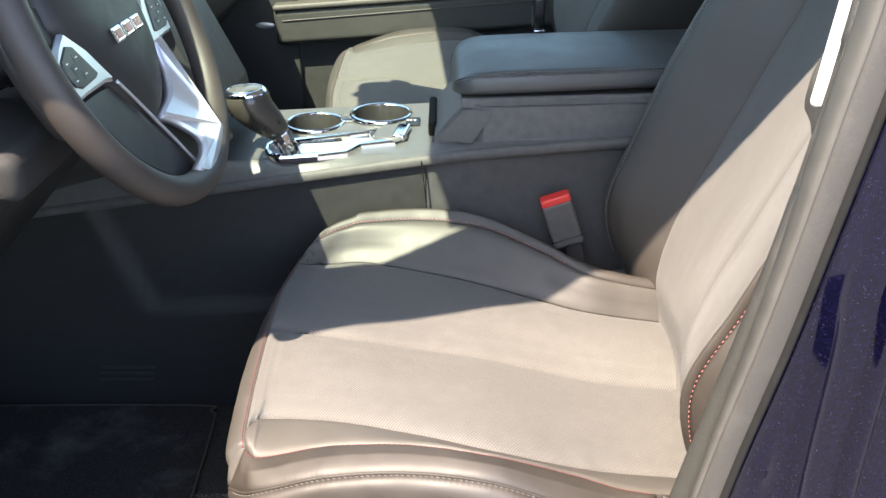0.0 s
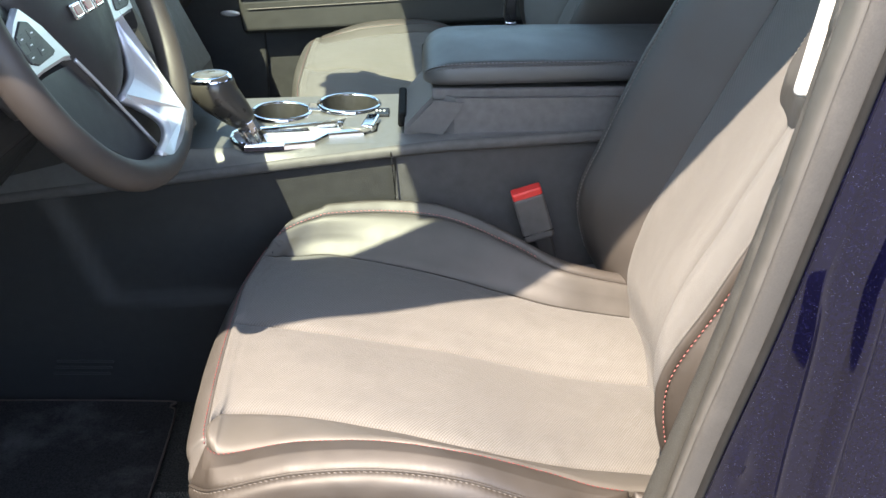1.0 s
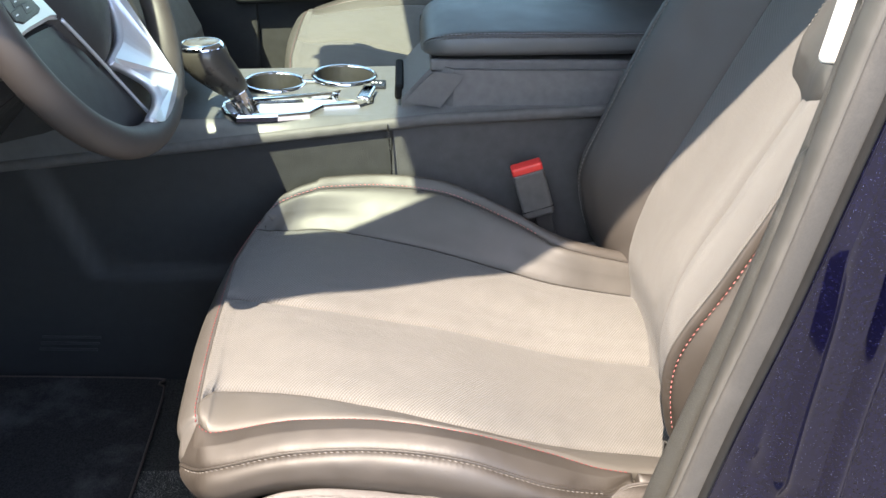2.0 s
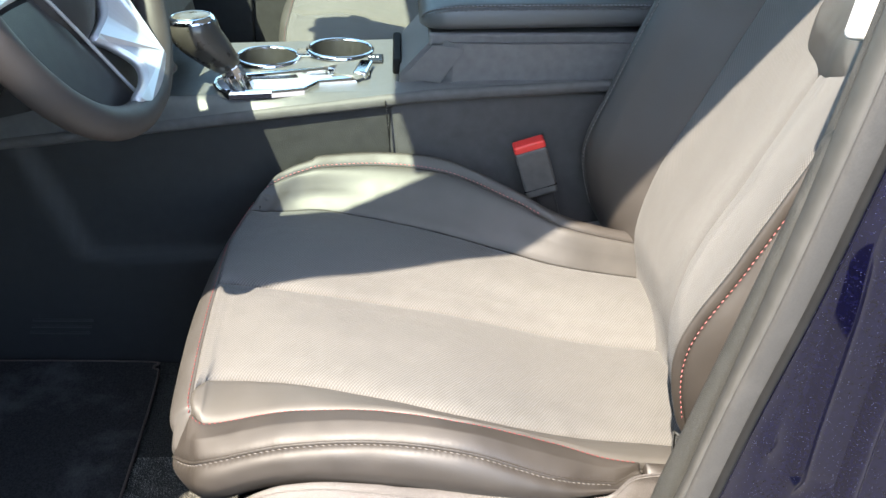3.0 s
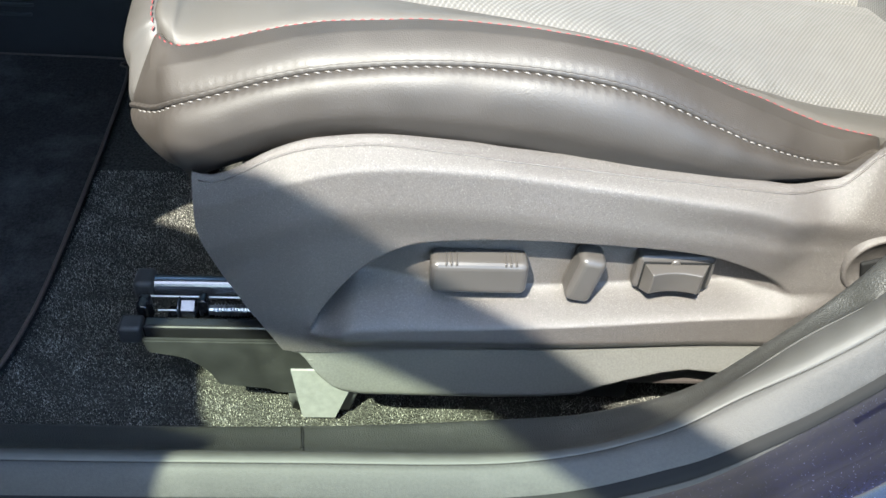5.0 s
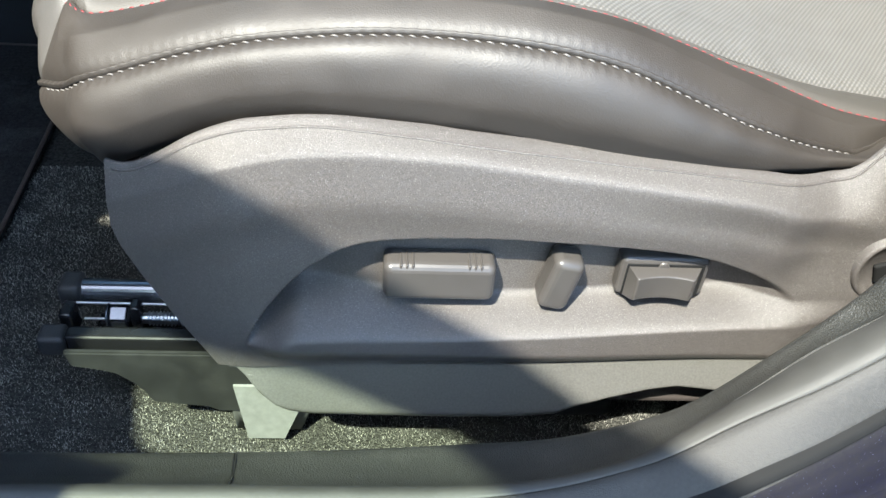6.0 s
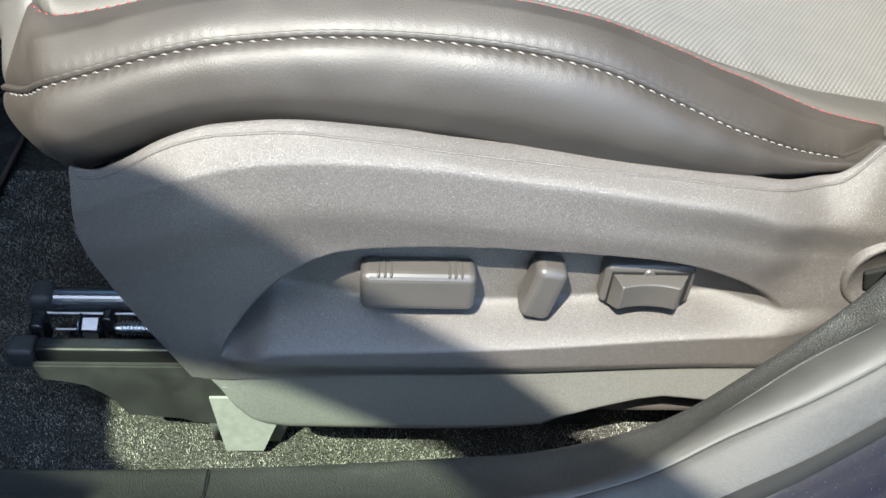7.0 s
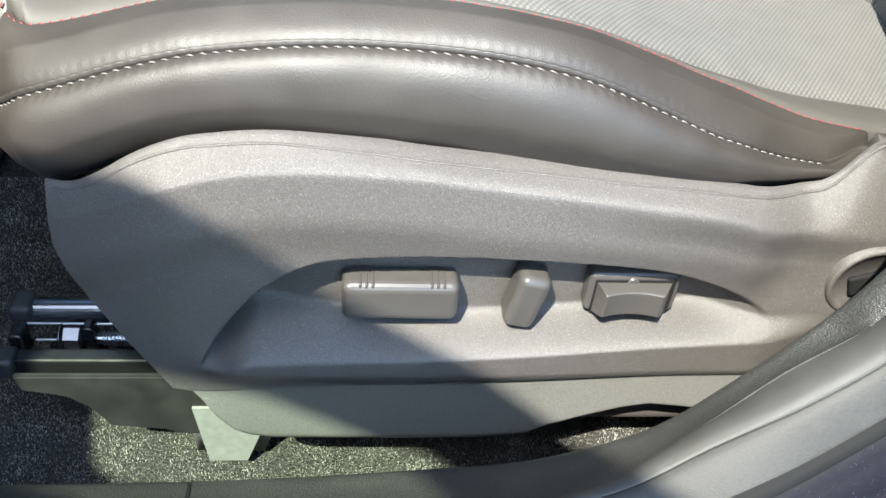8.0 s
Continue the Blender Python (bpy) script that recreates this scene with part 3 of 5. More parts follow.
for t in np.linspace(0, 1, nt):
    row = []
    x0 = front(t)
    for u in np.linspace(0, 1, nu):
        x = x0 + (0.36 - x0) * u
        z = seam_z(x) + (line_at(TOP, x) - seam_z(x)) * t
        row.append((x, float(trim_depth(x, z)), z))
    x, y, z = row[0]
    row = [(x + 0.030, y + 0.060, z - 0.060 * t), (x + 0.004, y + 0.030, z - 0.028 * t), (x - 0.002, y + 0.008, z - 0.005 * t)] + row
    V.append(row)
V = np.array(V)
lip = V[-1:].copy()
lip[:, :, 1] += 0.0016
lip[:, :, 2] += 0.0002
deep = lip.copy()
deep[:, :, 1] += 0.007
deep[:, :, 2] -= 0.020
base = V[:1].copy()
base[:, :, 1] += 0.012
V = np.concatenate([base, V, lip, deep])
side_trim = raw("side_trim", V.reshape(-1, 3), grid_faces(*V.shape[:2]), TRIM, driver_seat, "grained warm-grey plastic side trim")
side_trim.data.set_sharp_from_angle(angle=radians(42))

# a thin moulded bead under the upper edge
xs = np.linspace(-0.174, 0.30, 160)
bead = np.array([(x, float(trim_depth(x, line_at(TOP, x) - 0.0026)), line_at(TOP, x) - 0.0026) for x in xs])
swept("trim_bead", bead, ring(0.0007, 6), (0, -0.8, 0.6), TRIM, driver_seat)

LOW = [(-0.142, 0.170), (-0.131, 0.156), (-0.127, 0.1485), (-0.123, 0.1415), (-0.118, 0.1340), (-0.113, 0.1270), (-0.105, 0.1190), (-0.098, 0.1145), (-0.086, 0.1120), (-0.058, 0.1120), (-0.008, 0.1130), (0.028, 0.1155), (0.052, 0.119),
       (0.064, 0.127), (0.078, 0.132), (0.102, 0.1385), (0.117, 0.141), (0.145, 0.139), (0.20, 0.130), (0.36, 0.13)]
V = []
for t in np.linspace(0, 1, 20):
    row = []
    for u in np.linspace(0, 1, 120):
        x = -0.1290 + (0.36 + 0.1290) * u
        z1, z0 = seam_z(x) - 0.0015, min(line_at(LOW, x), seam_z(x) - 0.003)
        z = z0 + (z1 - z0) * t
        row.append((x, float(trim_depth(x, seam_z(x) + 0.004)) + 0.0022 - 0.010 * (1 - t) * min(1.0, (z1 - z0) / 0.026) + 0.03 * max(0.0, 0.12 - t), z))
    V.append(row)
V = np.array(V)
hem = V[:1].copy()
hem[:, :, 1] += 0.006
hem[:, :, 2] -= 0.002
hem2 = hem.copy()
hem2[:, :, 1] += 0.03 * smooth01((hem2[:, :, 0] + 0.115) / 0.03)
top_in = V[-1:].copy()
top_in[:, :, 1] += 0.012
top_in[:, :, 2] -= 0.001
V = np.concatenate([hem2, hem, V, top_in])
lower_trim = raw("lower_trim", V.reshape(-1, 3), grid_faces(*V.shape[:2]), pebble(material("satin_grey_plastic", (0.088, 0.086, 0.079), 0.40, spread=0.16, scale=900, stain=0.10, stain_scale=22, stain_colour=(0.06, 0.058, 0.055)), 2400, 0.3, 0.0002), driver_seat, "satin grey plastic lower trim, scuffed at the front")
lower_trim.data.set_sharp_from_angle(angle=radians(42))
scuffed = material("pale_scuff", (0.12, 0.115, 0.105), 0.7, spread=0.4, scale=900)
for sx, sz, ln, hh, tw in ((-0.109, 0.1378, 0.018, 0.0007, 2), (-0.101, 0.1357, 0.008, 0.0004, -14), (-0.116, 0.1388, 0.006, 0.0004, 5)):
    part("scuff", rounded(sx, float(trim_depth(sx, seam_z(sx) + 0.004)) + 0.0006, sz, ln, 0.0012, hh, 0.0002, 1, Matrix.Rotation(radians(tw), 3, "Y")), scuffed, lower_trim)
part("belly_panel", rounded(0.215, 0.650, 0.127, 0.26, 0.05, 0.050, 0.006), material("brown_black_plastic", (0.065, 0.055, 0.051), 0.55, spread=0.15, scale=90), driver_seat)

# switches
slide = part("slide_switch", rounded(-0.0190, 0.6215, 0.2085, 0.0565, 0.0165, 0.0235, 0.0042, 4), SWITCH, driver_seat, "long grey power seat switch")
for cx in (-0.0385, -0.0355, -0.0325, -0.0045, -0.0015, 0.0015):
    part("rib", rounded(cx, 0.6195, 0.2190, 0.0013, 0.0110, 0.0036, 0.0006, 2), SWITCH, slide)
tilt = Matrix.Rotation(radians(12), 3, "Y")
part("recline_switch", rounded(0.0425, 0.6205, 0.2095, 0.0160, 0.0175, 0.0330, 0.0042, 4, tilt), SWITCH, driver_seat, "upright grey recline switch")
bezel = part("lumbar_bezel", rounded(0.0968, 0.6270, 0.2096, 0.0465, 0.0110, 0.0256, 0.0028, 3), SWITCH, driver_seat, "square lumbar switch with a scooped rocker")
part("gap", rounded(0.0970, 0.6217, 0.2080, 0.0410, 0.0012, 0.0218, 0.0005, 1), LIP, bezel)
rk = []
for zi, li in [(1, 0), (1, 0.85), (0.975, 0.96), (0.93, 1)] + [(v, 1) for v in np.linspace(0.85, -0.85, 9)] + [(-0.94, 1), (-0.98, 0.95), (-1, 0.82), (-1, 0)]:
    row = []
    for e, m in [(-1, 0), (-1, 0.85), (-0.985, 0.96), (-0.95, 1)] + [(v, 1) for v in np.linspace(-0.9, 0.9, 25)] + [(0.95, 1), (0.985, 0.96), (1, 0.85), (1, 0)]:
        lift = li * m
        row.append((0.0967 - 0.0019 * lift + e * (0.0194 - 0.0049 * lift), 0.6222 - 0.0110 * lift + 0.0027 * (1 - e * e) * lift, 0.2072 + 0.0026 * lift + zi * (0.0100 - 0.0026 * lift)))
    rk.append(row)
rk = np.array(rk)
raw("rocker", rk.reshape(-1, 3), grid_faces(*rk.shape[:2])[::1], SWITCH, bezel, "scooped grey rocker").data.set_sharp_from_angle(angle=radians(50))
rod("dot", (0.0955, 0.6204, 0.2170), (0.0955, 0.6240, 0.2170), 0.0030, SWITCH, bezel)

# recliner cover with its slot
bm = bmesh.new()
prof = [(0.001, 0.002), (0.0185, 0.002), (0.0195, 0.0), (0.0212, 0.0), (0.0222, 0.0012), (0.0225, 0.012)]
seg = 40
vv = [[bm.verts.new((0.2140 + r * math.cos(2 * math.pi * k / seg), 0.6150 + d, 0.2235 + r * math.sin(2 * math.pi * k / seg))) for k in range(seg)] for r, d in prof]
for i in range(len(prof) - 1):
    for k in range(seg):
        bm.faces.new((vv[i][k], vv[i][(k + 1) % seg], vv[i + 1][(k + 1) % seg], vv[i + 1][k]))
cap = part("recliner_cover", bm, TRIM, driver_seat, "round grey plastic cover with a dark slot")
part("slot", rounded(0.2150, 0.6162, 0.2250, 0.026, 0.003, 0.0125, 0.0050, 3, Matrix.Rotation(radians(-20), 3, "Y")), LIP, cap)

# net pouch at the foot of the backrest
tab = slab([(0.226, 0.350), (0.236, 0.342), (0.252, 0.330), (0.256, 0.318), (0.246, 0.302), (0.236, 0.297), (0.230, 0.318)], 0.006, (1, 0, 0), (0, 0, 1), (0, 0.640, 0), 0.002)
part("net_gusset", tab, material("grey_net_cloth", (0.040, 0.041, 0.040), 0.85, spread=0.6, scale=700, bump=1.0, bump_scale=900, spec=0.2), driver_seat, "grey knitted gusset cloth")

# ---- seat rails ----
seat_rail = root("seat_rail", "dark oiled steel seat rails with black end caps and drive screw", "seat rail")
rod("upper_rail", (-0.236, 0.700, 0.1145), (0.10, 0.700, 0.1165), 0.0078, STEEL, seat_rail, n=28)
part("end_cap", rounded(-0.2400, 0.700, 0.1150, 0.0145, 0.0185, 0.0185, 0.004), DARK, seat_rail)
part("lower_rail", rounded(-0.065, 0.659, 0.112, 0.335, 0.010, 0.018, 0.0022, 3), BLACK, seat_rail)
part("end_cap", rounded(-0.2420, 0.662, 0.110, 0.016, 0.015, 0.015, 0.003), DARK, seat_rail)
rod("drive_screw", (-0.200, 0.680, 0.111), (-0.02, 0.680, 0.113), 0.0034, ZINC, seat_rail, "zinc-plated threaded screw")
verts, faces = [], []
for i in range(30):
    x = -0.190 + i * 0.0022
    for k in range(10):
        a = 2 * math.pi * k / 10
        for dx, r in ((-0.0008, 0.0033), (0.0, 0.0048), (0.0008, 0.0033)):
            verts.append((x + dx + 0.0011 * k / 10, 0.680 + r * math.cos(a), 0.1112 + r * math.sin(a)))
    o = i * 30
    for k in range(10):
        for j in range(2):
            faces.append((o + k * 3 + j, o + (k + 1) % 10 * 3 + j, o + (k + 1) % 10 * 3 + j + 1, o + k * 3 + j + 1))
raw("thread", verts, faces, ZINC, seat_rail)
rod("nut", (-0.2125, 0.680, 0.1125), (-0.2015, 0.680, 0.1125), 0.0074, STEEL, seat_rail, "hexagon nut", n=6)
rod("washer", (-0.2140, 0.680, 0.1125), (-0.2125, 0.680, 0.1125), 0.0086, STEEL, seat_rail, n=20)
part("stop_plate", rounded(-0.1965, 0.680, 0.113, 0.0065, 0.010, 0.022, 0.002), BLACK, seat_rail)
rod("guide_rod", (-0.236, 0.684, 0.1195), (-0.170, 0.684, 0.1195), 0.0009, ZINC, seat_rail)
rod("guide_rod", (-0.228, 0.678, 0.1120), (-0.2125, 0.678, 0.1120), 0.0009, ZINC, seat_rail)
part("end_bracket", rounded(-0.2365, 0.678, 0.112, 0.008, 0.014, 0.019, 0.002), BLACK, seat_rail)
part("screw_channel", rounded(-0.07, 0.681, 0.094, 0.31, 0.030, 0.012, 0.002), BLACK, seat_rail)
plate = [(-0.231, 0.1185), (-0.2285, 0.106), (-0.213, 0.103), (-0.204, 0.100), (-0.195, 0.092), (-0.190, 0.085), (-0.185, 0.074), (-0.153, 0.070), (-0.146, 0.066), (0.10, 0.066), (0.10, 0.1185)]
part("side_plate", slab(plate, 0.004, (1, 0, 0), (0, 0, 1), (0, 0.648, 0), 0.0012), BRACKET, seat_rail, "grey painted steel side plate")
bm = bmesh.new()
ft = [bm.verts.new(p) for p in ((-0.1440, 0.643, 0.100), (-0.078, 0.643, 0.100), (-0.070, 0.69, 0.102), (-0.1440, 0.69, 0.102))]
fb = [bm.verts.new(p) for p in ((-0.1355, 0.637, 0.040), (-0.1010, 0.637, 0.040), (-0.088, 0.69, 0.040), (-0.138, 0.69, 0.040))]
bm.faces.new(ft)
bm.faces.new(fb[::-1])
for k in range(4):
    bm.faces.new((ft[k], fb[k], fb[(k + 1) % 4], ft[(k + 1) % 4]))
bmesh.ops.recalc_face_normals(bm, faces=list(bm.faces))
bmesh.ops.bevel(bm, geom=list(bm.edges), offset=0.0075, segments=4, affect="EDGES")
part("mounting_foot", bm, material("pale_grey_foot", (0.18, 0.183, 0.178), 0.55, spread=0.12, scale=200, bump=0.15, bump_scale=700, stain=0.2, stain_scale=60, stain_colour=(0.08, 0.078, 0.07)), seat_rail, "pale grey mounting foot bolted to the floor")

# ---- passenger seat ----
passenger_seat = root("passenger_seat", "charcoal leather passenger seat with cloth centre beside the console", "car seat", group="front seats")
upholstery(passenger_seat, near=False)
passenger_seat.matrix_world = Matrix.Translation((0.0, 1.69, 0.363)) @ Matrix.Rotation(radians(11), 4, "X") @ Matrix.Diagonal((1, -1, 1, 1)) @ Matrix.Translation((0, -0.885, -0.27))
part("seat_base", rounded(0.05, 0.885, 0.13, 0.36, 0.40, 0.16, 0.02), BLACK, passenger_seat)

# ---- belt buckle ----
buckle = root("seat_belt_buckle", "black seat belt buckle with a red release button beside the seat", "seat belt buckle")
bt = Matrix.Rotation(radians(-19), 3, "Y")
mid = Vector((0.169, 1.112, 0.376))
part("housing", rounded(*mid, 0.043, 0.024, 0.068, 0.004, 3, bt), CONSOLE, buckle, "black grained plastic housing")
tip = mid + bt @ Vector((0, 0, 0.038))
part("release_button", rounded(*tip, 0.042, 0.021, 0.012, 0.003, 3, bt), RED, buckle, "bright red release button")
part("stalk", rounded(*(mid + bt @ Vector((0.004, 0.002, -0.065))), 0.024, 0.010, 0.075, 0.003, 2, bt), DARK, buckle)
part("parting_line", rounded(*(mid + bt @ Vector((0, -0.0005, -0.022))), 0.0435, 0.0245, 0.0012, 0.0004, 1, bt), BLACK, buckle)
buckle_two = root("seat_belt_buckle", "black seat belt buckle with bright tongue beside the passenger seat", "seat belt buckle")
part("housing", rounded(0.158, 1.460, 0.598, 0.020, 0.026, 0.050, 0.004, 3), BLACK, buckle_two)
part("tongue", rounded(0.160, 1.452, 0.567, 0.018, 0.006, 0.008, 0.002, 2), CHROME, buckle_two, "bright metal tongue")
part("stalk", rounded(0.160, 1.462, 0.500, 0.016, 0.012, 0.16, 0.003, 2), DARK, buckle_two)
belt_anchor = root("seat_bracket", "dark seat bracket cover beside the buckle", "bracket")
part("cover", rounded(0.262, 1.085, 0.285, 0.075, 0.05, 0.04, 0.006, 3, Matrix.Rotation(radians(-10), 3, "Y")), CONSOLE, belt_anchor)
part("bright_edge", rounded(0.250, 1.062, 0.309, 0.036, 0.003, 0.003, 0.001, 2, Matrix.Rotation(radians(-12), 3, "Y")), ZINC, belt_anchor, "bright metal edge")

# ---- centre console ----
centre_console = root("centre_console", "dark grey car centre console with cup holders and bright trim", "console")


def deck_z(x):
    return 0.4625 + 0.050 * x


def rim_z(x):
    """The console's side edge, which falls away towards the dash."""
    return 0.4635 + 0.145 * (x + 0.02) if x < 0.03 else 0.4708 + 0.085 * (min(x, 0.32) - 0.03)


# side walls of the tunnel: the front one with a sunken field, the rear one plain
def tunnel_wall(name, x0, x1, steps, mat, label):
    V = []
    for t in np.linspace(0, 1, 46):
        row = []
        for x in np.linspace(x0, x1, steps):
            top = rim_z(x) - 0.013
            z = 0.035 + (top - 0.035) * t
            y = 1.142 - 0.012 * (1 - t)
            # sunken field with a rounded lower front corner
            a = smooth01((x + 0.455 + 0.40 * max(0.0, z - 0.22)) / 0.025) * smooth01((z - 0.212 - 0.03 * (x + 0.4)) / 0.018)
            y += 0.012 * float(a)
            y += 0.004 * noise.noise(Vector((x * 3, z * 4, 5)))
            row.append((x, y, z))
        V.append(row)
    V = np.array(V)
    return raw(name, V.reshape(-1, 3), grid_faces(*V.shape[:2]), mat, centre_console, label)


tunnel_wall("tunnel_side", -0.95, -0.0250, 80, pebble(material("black_tunnel_plastic", (0.026, 0.026, 0.026), 0.58, spread=0.14, scale=60, spec=0.3), 900, 0.35, 0.0008), "black plastic tunnel side with a sunken field")
tunnel_wall("rear_tunnel_side", -0.0235, 0.60, 40, pebble(material("grey_tunnel_plastic", (0.058, 0.057, 0.057), 0.58, spread=0.14, scale=60, spec=0.3), 900, 0.35, 0.0008), "dark grey rear tunnel panel")
for k in range(3):
    part("vent_slit", rounded(-0.50 + 0.004 * k, 1.1285, 0.095 + 0.011 * k, 0.085, 0.003, 0.004, 0.0012, 2), DARK, centre_console)
# deck and its edge band
bx0, bx1 = -0.62, 0.62
CUPS = ((-0.203, 1.313, 0.043), (-0.100, 1.343, 0.046))
GATE = [(-0.262, 1.218), (-0.261, 1.196), (-0.250, 1.168), (-0.233, 1.154), (-0.178, 1.156), (-0.136, 1.164), (-0.119, 1.193), (-0.069, 1.200), (-0.052, 1.216), (-0.052, 1.261), (-0.073, 1.273),
        (-0.107, 1.262), (-0.166, 1.249), (-0.225, 1.237), (-0.254, 1.236)]
SLOT = [(-0.256, 1.214), (-0.254, 1.198), (-0.244, 1.178), (-0.226, 1.167), (-0.178, 1.170), (-0.143, 1.178), (-0.126, 1.204), (-0.100, 1.211), (-0.099, 1.222), (-0.099, 1.244), (-0.104, 1.247),
        (-0.112, 1.247), (-0.164, 1.234), (-0.219, 1.224), (-0.248, 1.222)]
# console top, with holes for the two cups and the gear gate
bm = bmesh.new()
loops = [[(bx0, 1.168), (-0.3, 1.168), (0.02, 1.168), (0.02, 1.400), (-0.3, 1.400), (bx0, 1.400)], GATE]
for cx, cy, r in CUPS:
    loops.append([(cx + r * math.cos(a), cy + r * math.sin(a)) for a in np.linspace(0, 2 * math.pi, 40, endpoint=False)])
loops[1] = [(x, max(y, 1.1695)) for x, y in GATE]
for loop in loops:
    vs = [bm.verts.new((x, y, deck_z(x))) for x, y in loop]
    for k in range(len(vs)):
        bm.edges.new((vs[k], vs[(k + 1) % len(vs)]))
bmesh.ops.triangle_fill(bm, use_beauty=True, edges=list(bm.edges), normal=(0, 0, 1))
part("deck", bm, DECK, centre_console, "satin grey console top", smooth=False)
skirt = []
for x in np.linspace(bx0, bx1, 70):
    d, e = deck_z(min(x, 0.02)), rim_z(x)
    skirt.append([(x, 1.169, d), (x, 1.160, d - 0.25 * max(0.0, d - e)), (x, 1.154, d * 0.35 + e * 0.65), (x, 1.149, e)])
skirt = np.array(skirt)
raw("deck_shoulder", skirt.reshape(-1, 3), [f[::-1] for f in grid_faces(*skirt.shape[:2])], DECK, centre_console)
far = np.array([[(x, 1.400, deck_z(x)), (x, 1.410, deck_z(x) - 0.008), (x, 1.414, deck_z(x) - 0.05)] for x in np.linspace(bx0, 0.02, 20)])
raw("deck_far_edge", far.reshape(-1, 3), [f[::-1] for f in grid_faces(*far.shape[:2])], DECK, centre_console)
band = []
for x in np.linspace(bx0, bx1, 80):
    top = rim_z(x)
    band.append([(x, 1.150, top - 0.017), (x, 1.1455, top - 0.015), (x, 1.1435, top - 0.012), (x, 1.1435, top - 0.005), (x, 1.146, top - 0.001), (x, 1.150, top + 0.0002)])
band = np.array(band)
raw("edge_band", band.reshape(-1, 3), grid_faces(*band.shape[:2]), CONSOLE, centre_console, "dark grained edge band")
part("band_joint", rounded(-0.024, 1.1400, 0.395, 0.0016, 0.004, 0.125, 0.0005, 1, Matrix.Rotation(radians(-6), 3, "Y")), BLACK, centre_console)
part("far_side", rounded(-0.10, 1.415, 0.24, 1.2, 0.012, 0.40, 0.004), DARK, centre_console)

# armrest box
side = []
for x, z0, z1, y in ((-0.012, 0.462, 0.478, 1.190), (0.008, 0.465, 0.502, 1.188), (0.029, 0.468, 0.526, 1.187), (0.045, 0.470, 0.526, 1.181), (0.0575, 0.472, 0.5245, 1.1735), (0.12, 0.476, 0.5255, 1.1725), (0.30, 0.482, 0.531, 1.172), (0.62, 0.485, 0.54, 1.172)):
    side.append([(x, y, z0), (x, y, z0 * 0.5 + z1 * 0.5), (x, y, z1), (x, y + 0.02, z1)])
side = np.array(side)
raw("armrest_box", side.reshape(-1, 3), grid_faces(*side.shape[:2]), BOX, centre_console, "dark grey armrest storage box", smooth=False)
facet = slab([(-0.011, 0.478), (0.030, 0.525), (0.072, 0.5235), (0.041, 0.473)], 0.0015, (1, 0, 0), Vector((0, -0.10, 1)).normalized(), (0, 1.2235, 0), 0.0005)
bmesh.ops.rotate(facet, cent=(0.03, 1.174, 0.50), matrix=Matrix.Rotation(radians(-7), 3, "Z"), verts=facet.verts)
part("corner_facet", facet, BOX, centre_console, "paler slanted facet of the storage box", smooth=False)
part("box_front", slab([(-0.014, 0.440), (-0.012, 0.476), (0.029, 0.5255), (0.62, 0.535), (0.62, 0.30), (0.0, 0.30)], 0.185, (1, 0, 0), (0, 0, 1), (0, 1.378, 0), 0.003), BOX, centre_console)
shoulder = []
for x in np.linspace(-0.02, 0.62, 30):
    lo = float(np.interp(x, [-0.012, 0.0575, 0.12, 0.30, 0.62], [0.4625, 0.472, 0.476, 0.482, 0.485]))
    yy = float(np.interp(x, [-0.012, 0.029, 0.0575, 0.62], [1.190, 1.187, 1.1735, 1.172]))
    shoulder.append([(x, 1.148, rim_z(x)), (x, 1.156, rim_z(x) * 0.45 + lo * 0.55), (x, yy - 0.006, lo), (x, yy + 0.002, lo + 0.003)])
shoulder = np.array(shoulder)
raw("armrest_shoulder", shoulder.reshape(-1, 3), grid_faces(*shoulder.shape[:2]), BOX, centre_console)
part("tray_pocket", rounded(-0.016, 1.300, 0.472, 0.012, 0.135, 0.022, 0.004), LIP, centre_console)
part("lid_base", rounded(0.325, 1.283, 0.535, 0.60, 0.203, 0.017, 0.004, 3, Matrix.Rotation(radians(-1.6), 3, "Y")), BOX, centre_console)
pad = []
for x, lift, inset in ((0.013, -0.010, 0.040), (0.0165, 0.003, 0.022), (0.024, 0.012, 0.010), (0.036, 0.018, 0.003), (0.055, 0.022, 0), (0.10, 0.025, 0), (0.25, 0.030, 0), (0.42, 0.034, 0), (0.62, 0.036, 0)):
    z1, ya, yb = 0.556 + lift, 1.170 + inset, 1.395 - inset
    z0 = 0.5385 + 0.045 * x
    zs = z0 + (z1 - z0) * 0.74
    pad.append([(x, ya + 0.014, z0), (x, ya + 0.002, z0 + 0.003), (x, ya - 0.001, z0 * 0.6 + zs * 0.4), (x, ya + 0.003, zs), (x, ya + 0.016, z1 - 0.003), (x, 1.285, z1 + 0.006),
                (x, yb - 0.022, z1), (x, yb - 0.004, z1 - 0.010), (x, yb, z0 + 0.014), (x, yb - 0.01, z0)])
pad = np.array(pad)
P = net_at(pad, np.linspace(0, 8, 70), np.linspace(0, 9, 90))
PN = normals(P)
vv = np.linspace(0, 9, 90)[None, :]
P = P - PN * np.sign(PN[35, 50, 2]) * (0.0016 * np.exp(-((vv - 3.12) / 0.07) ** 2))[:, :, None]
faces = grid_faces(70, 90) + [tuple(range(90))[::-1]]
raw("armrest_pad", P.reshape(-1, 3), [f[::-1] for f in faces], pebble(material("slate_leather", (0.046, 0.047, 0.048), 0.48, spread=0.1, scale=25, spec=0.8), 1300, 0.16, 0.0005), centre_console, "padded blue-black leather armrest lid")
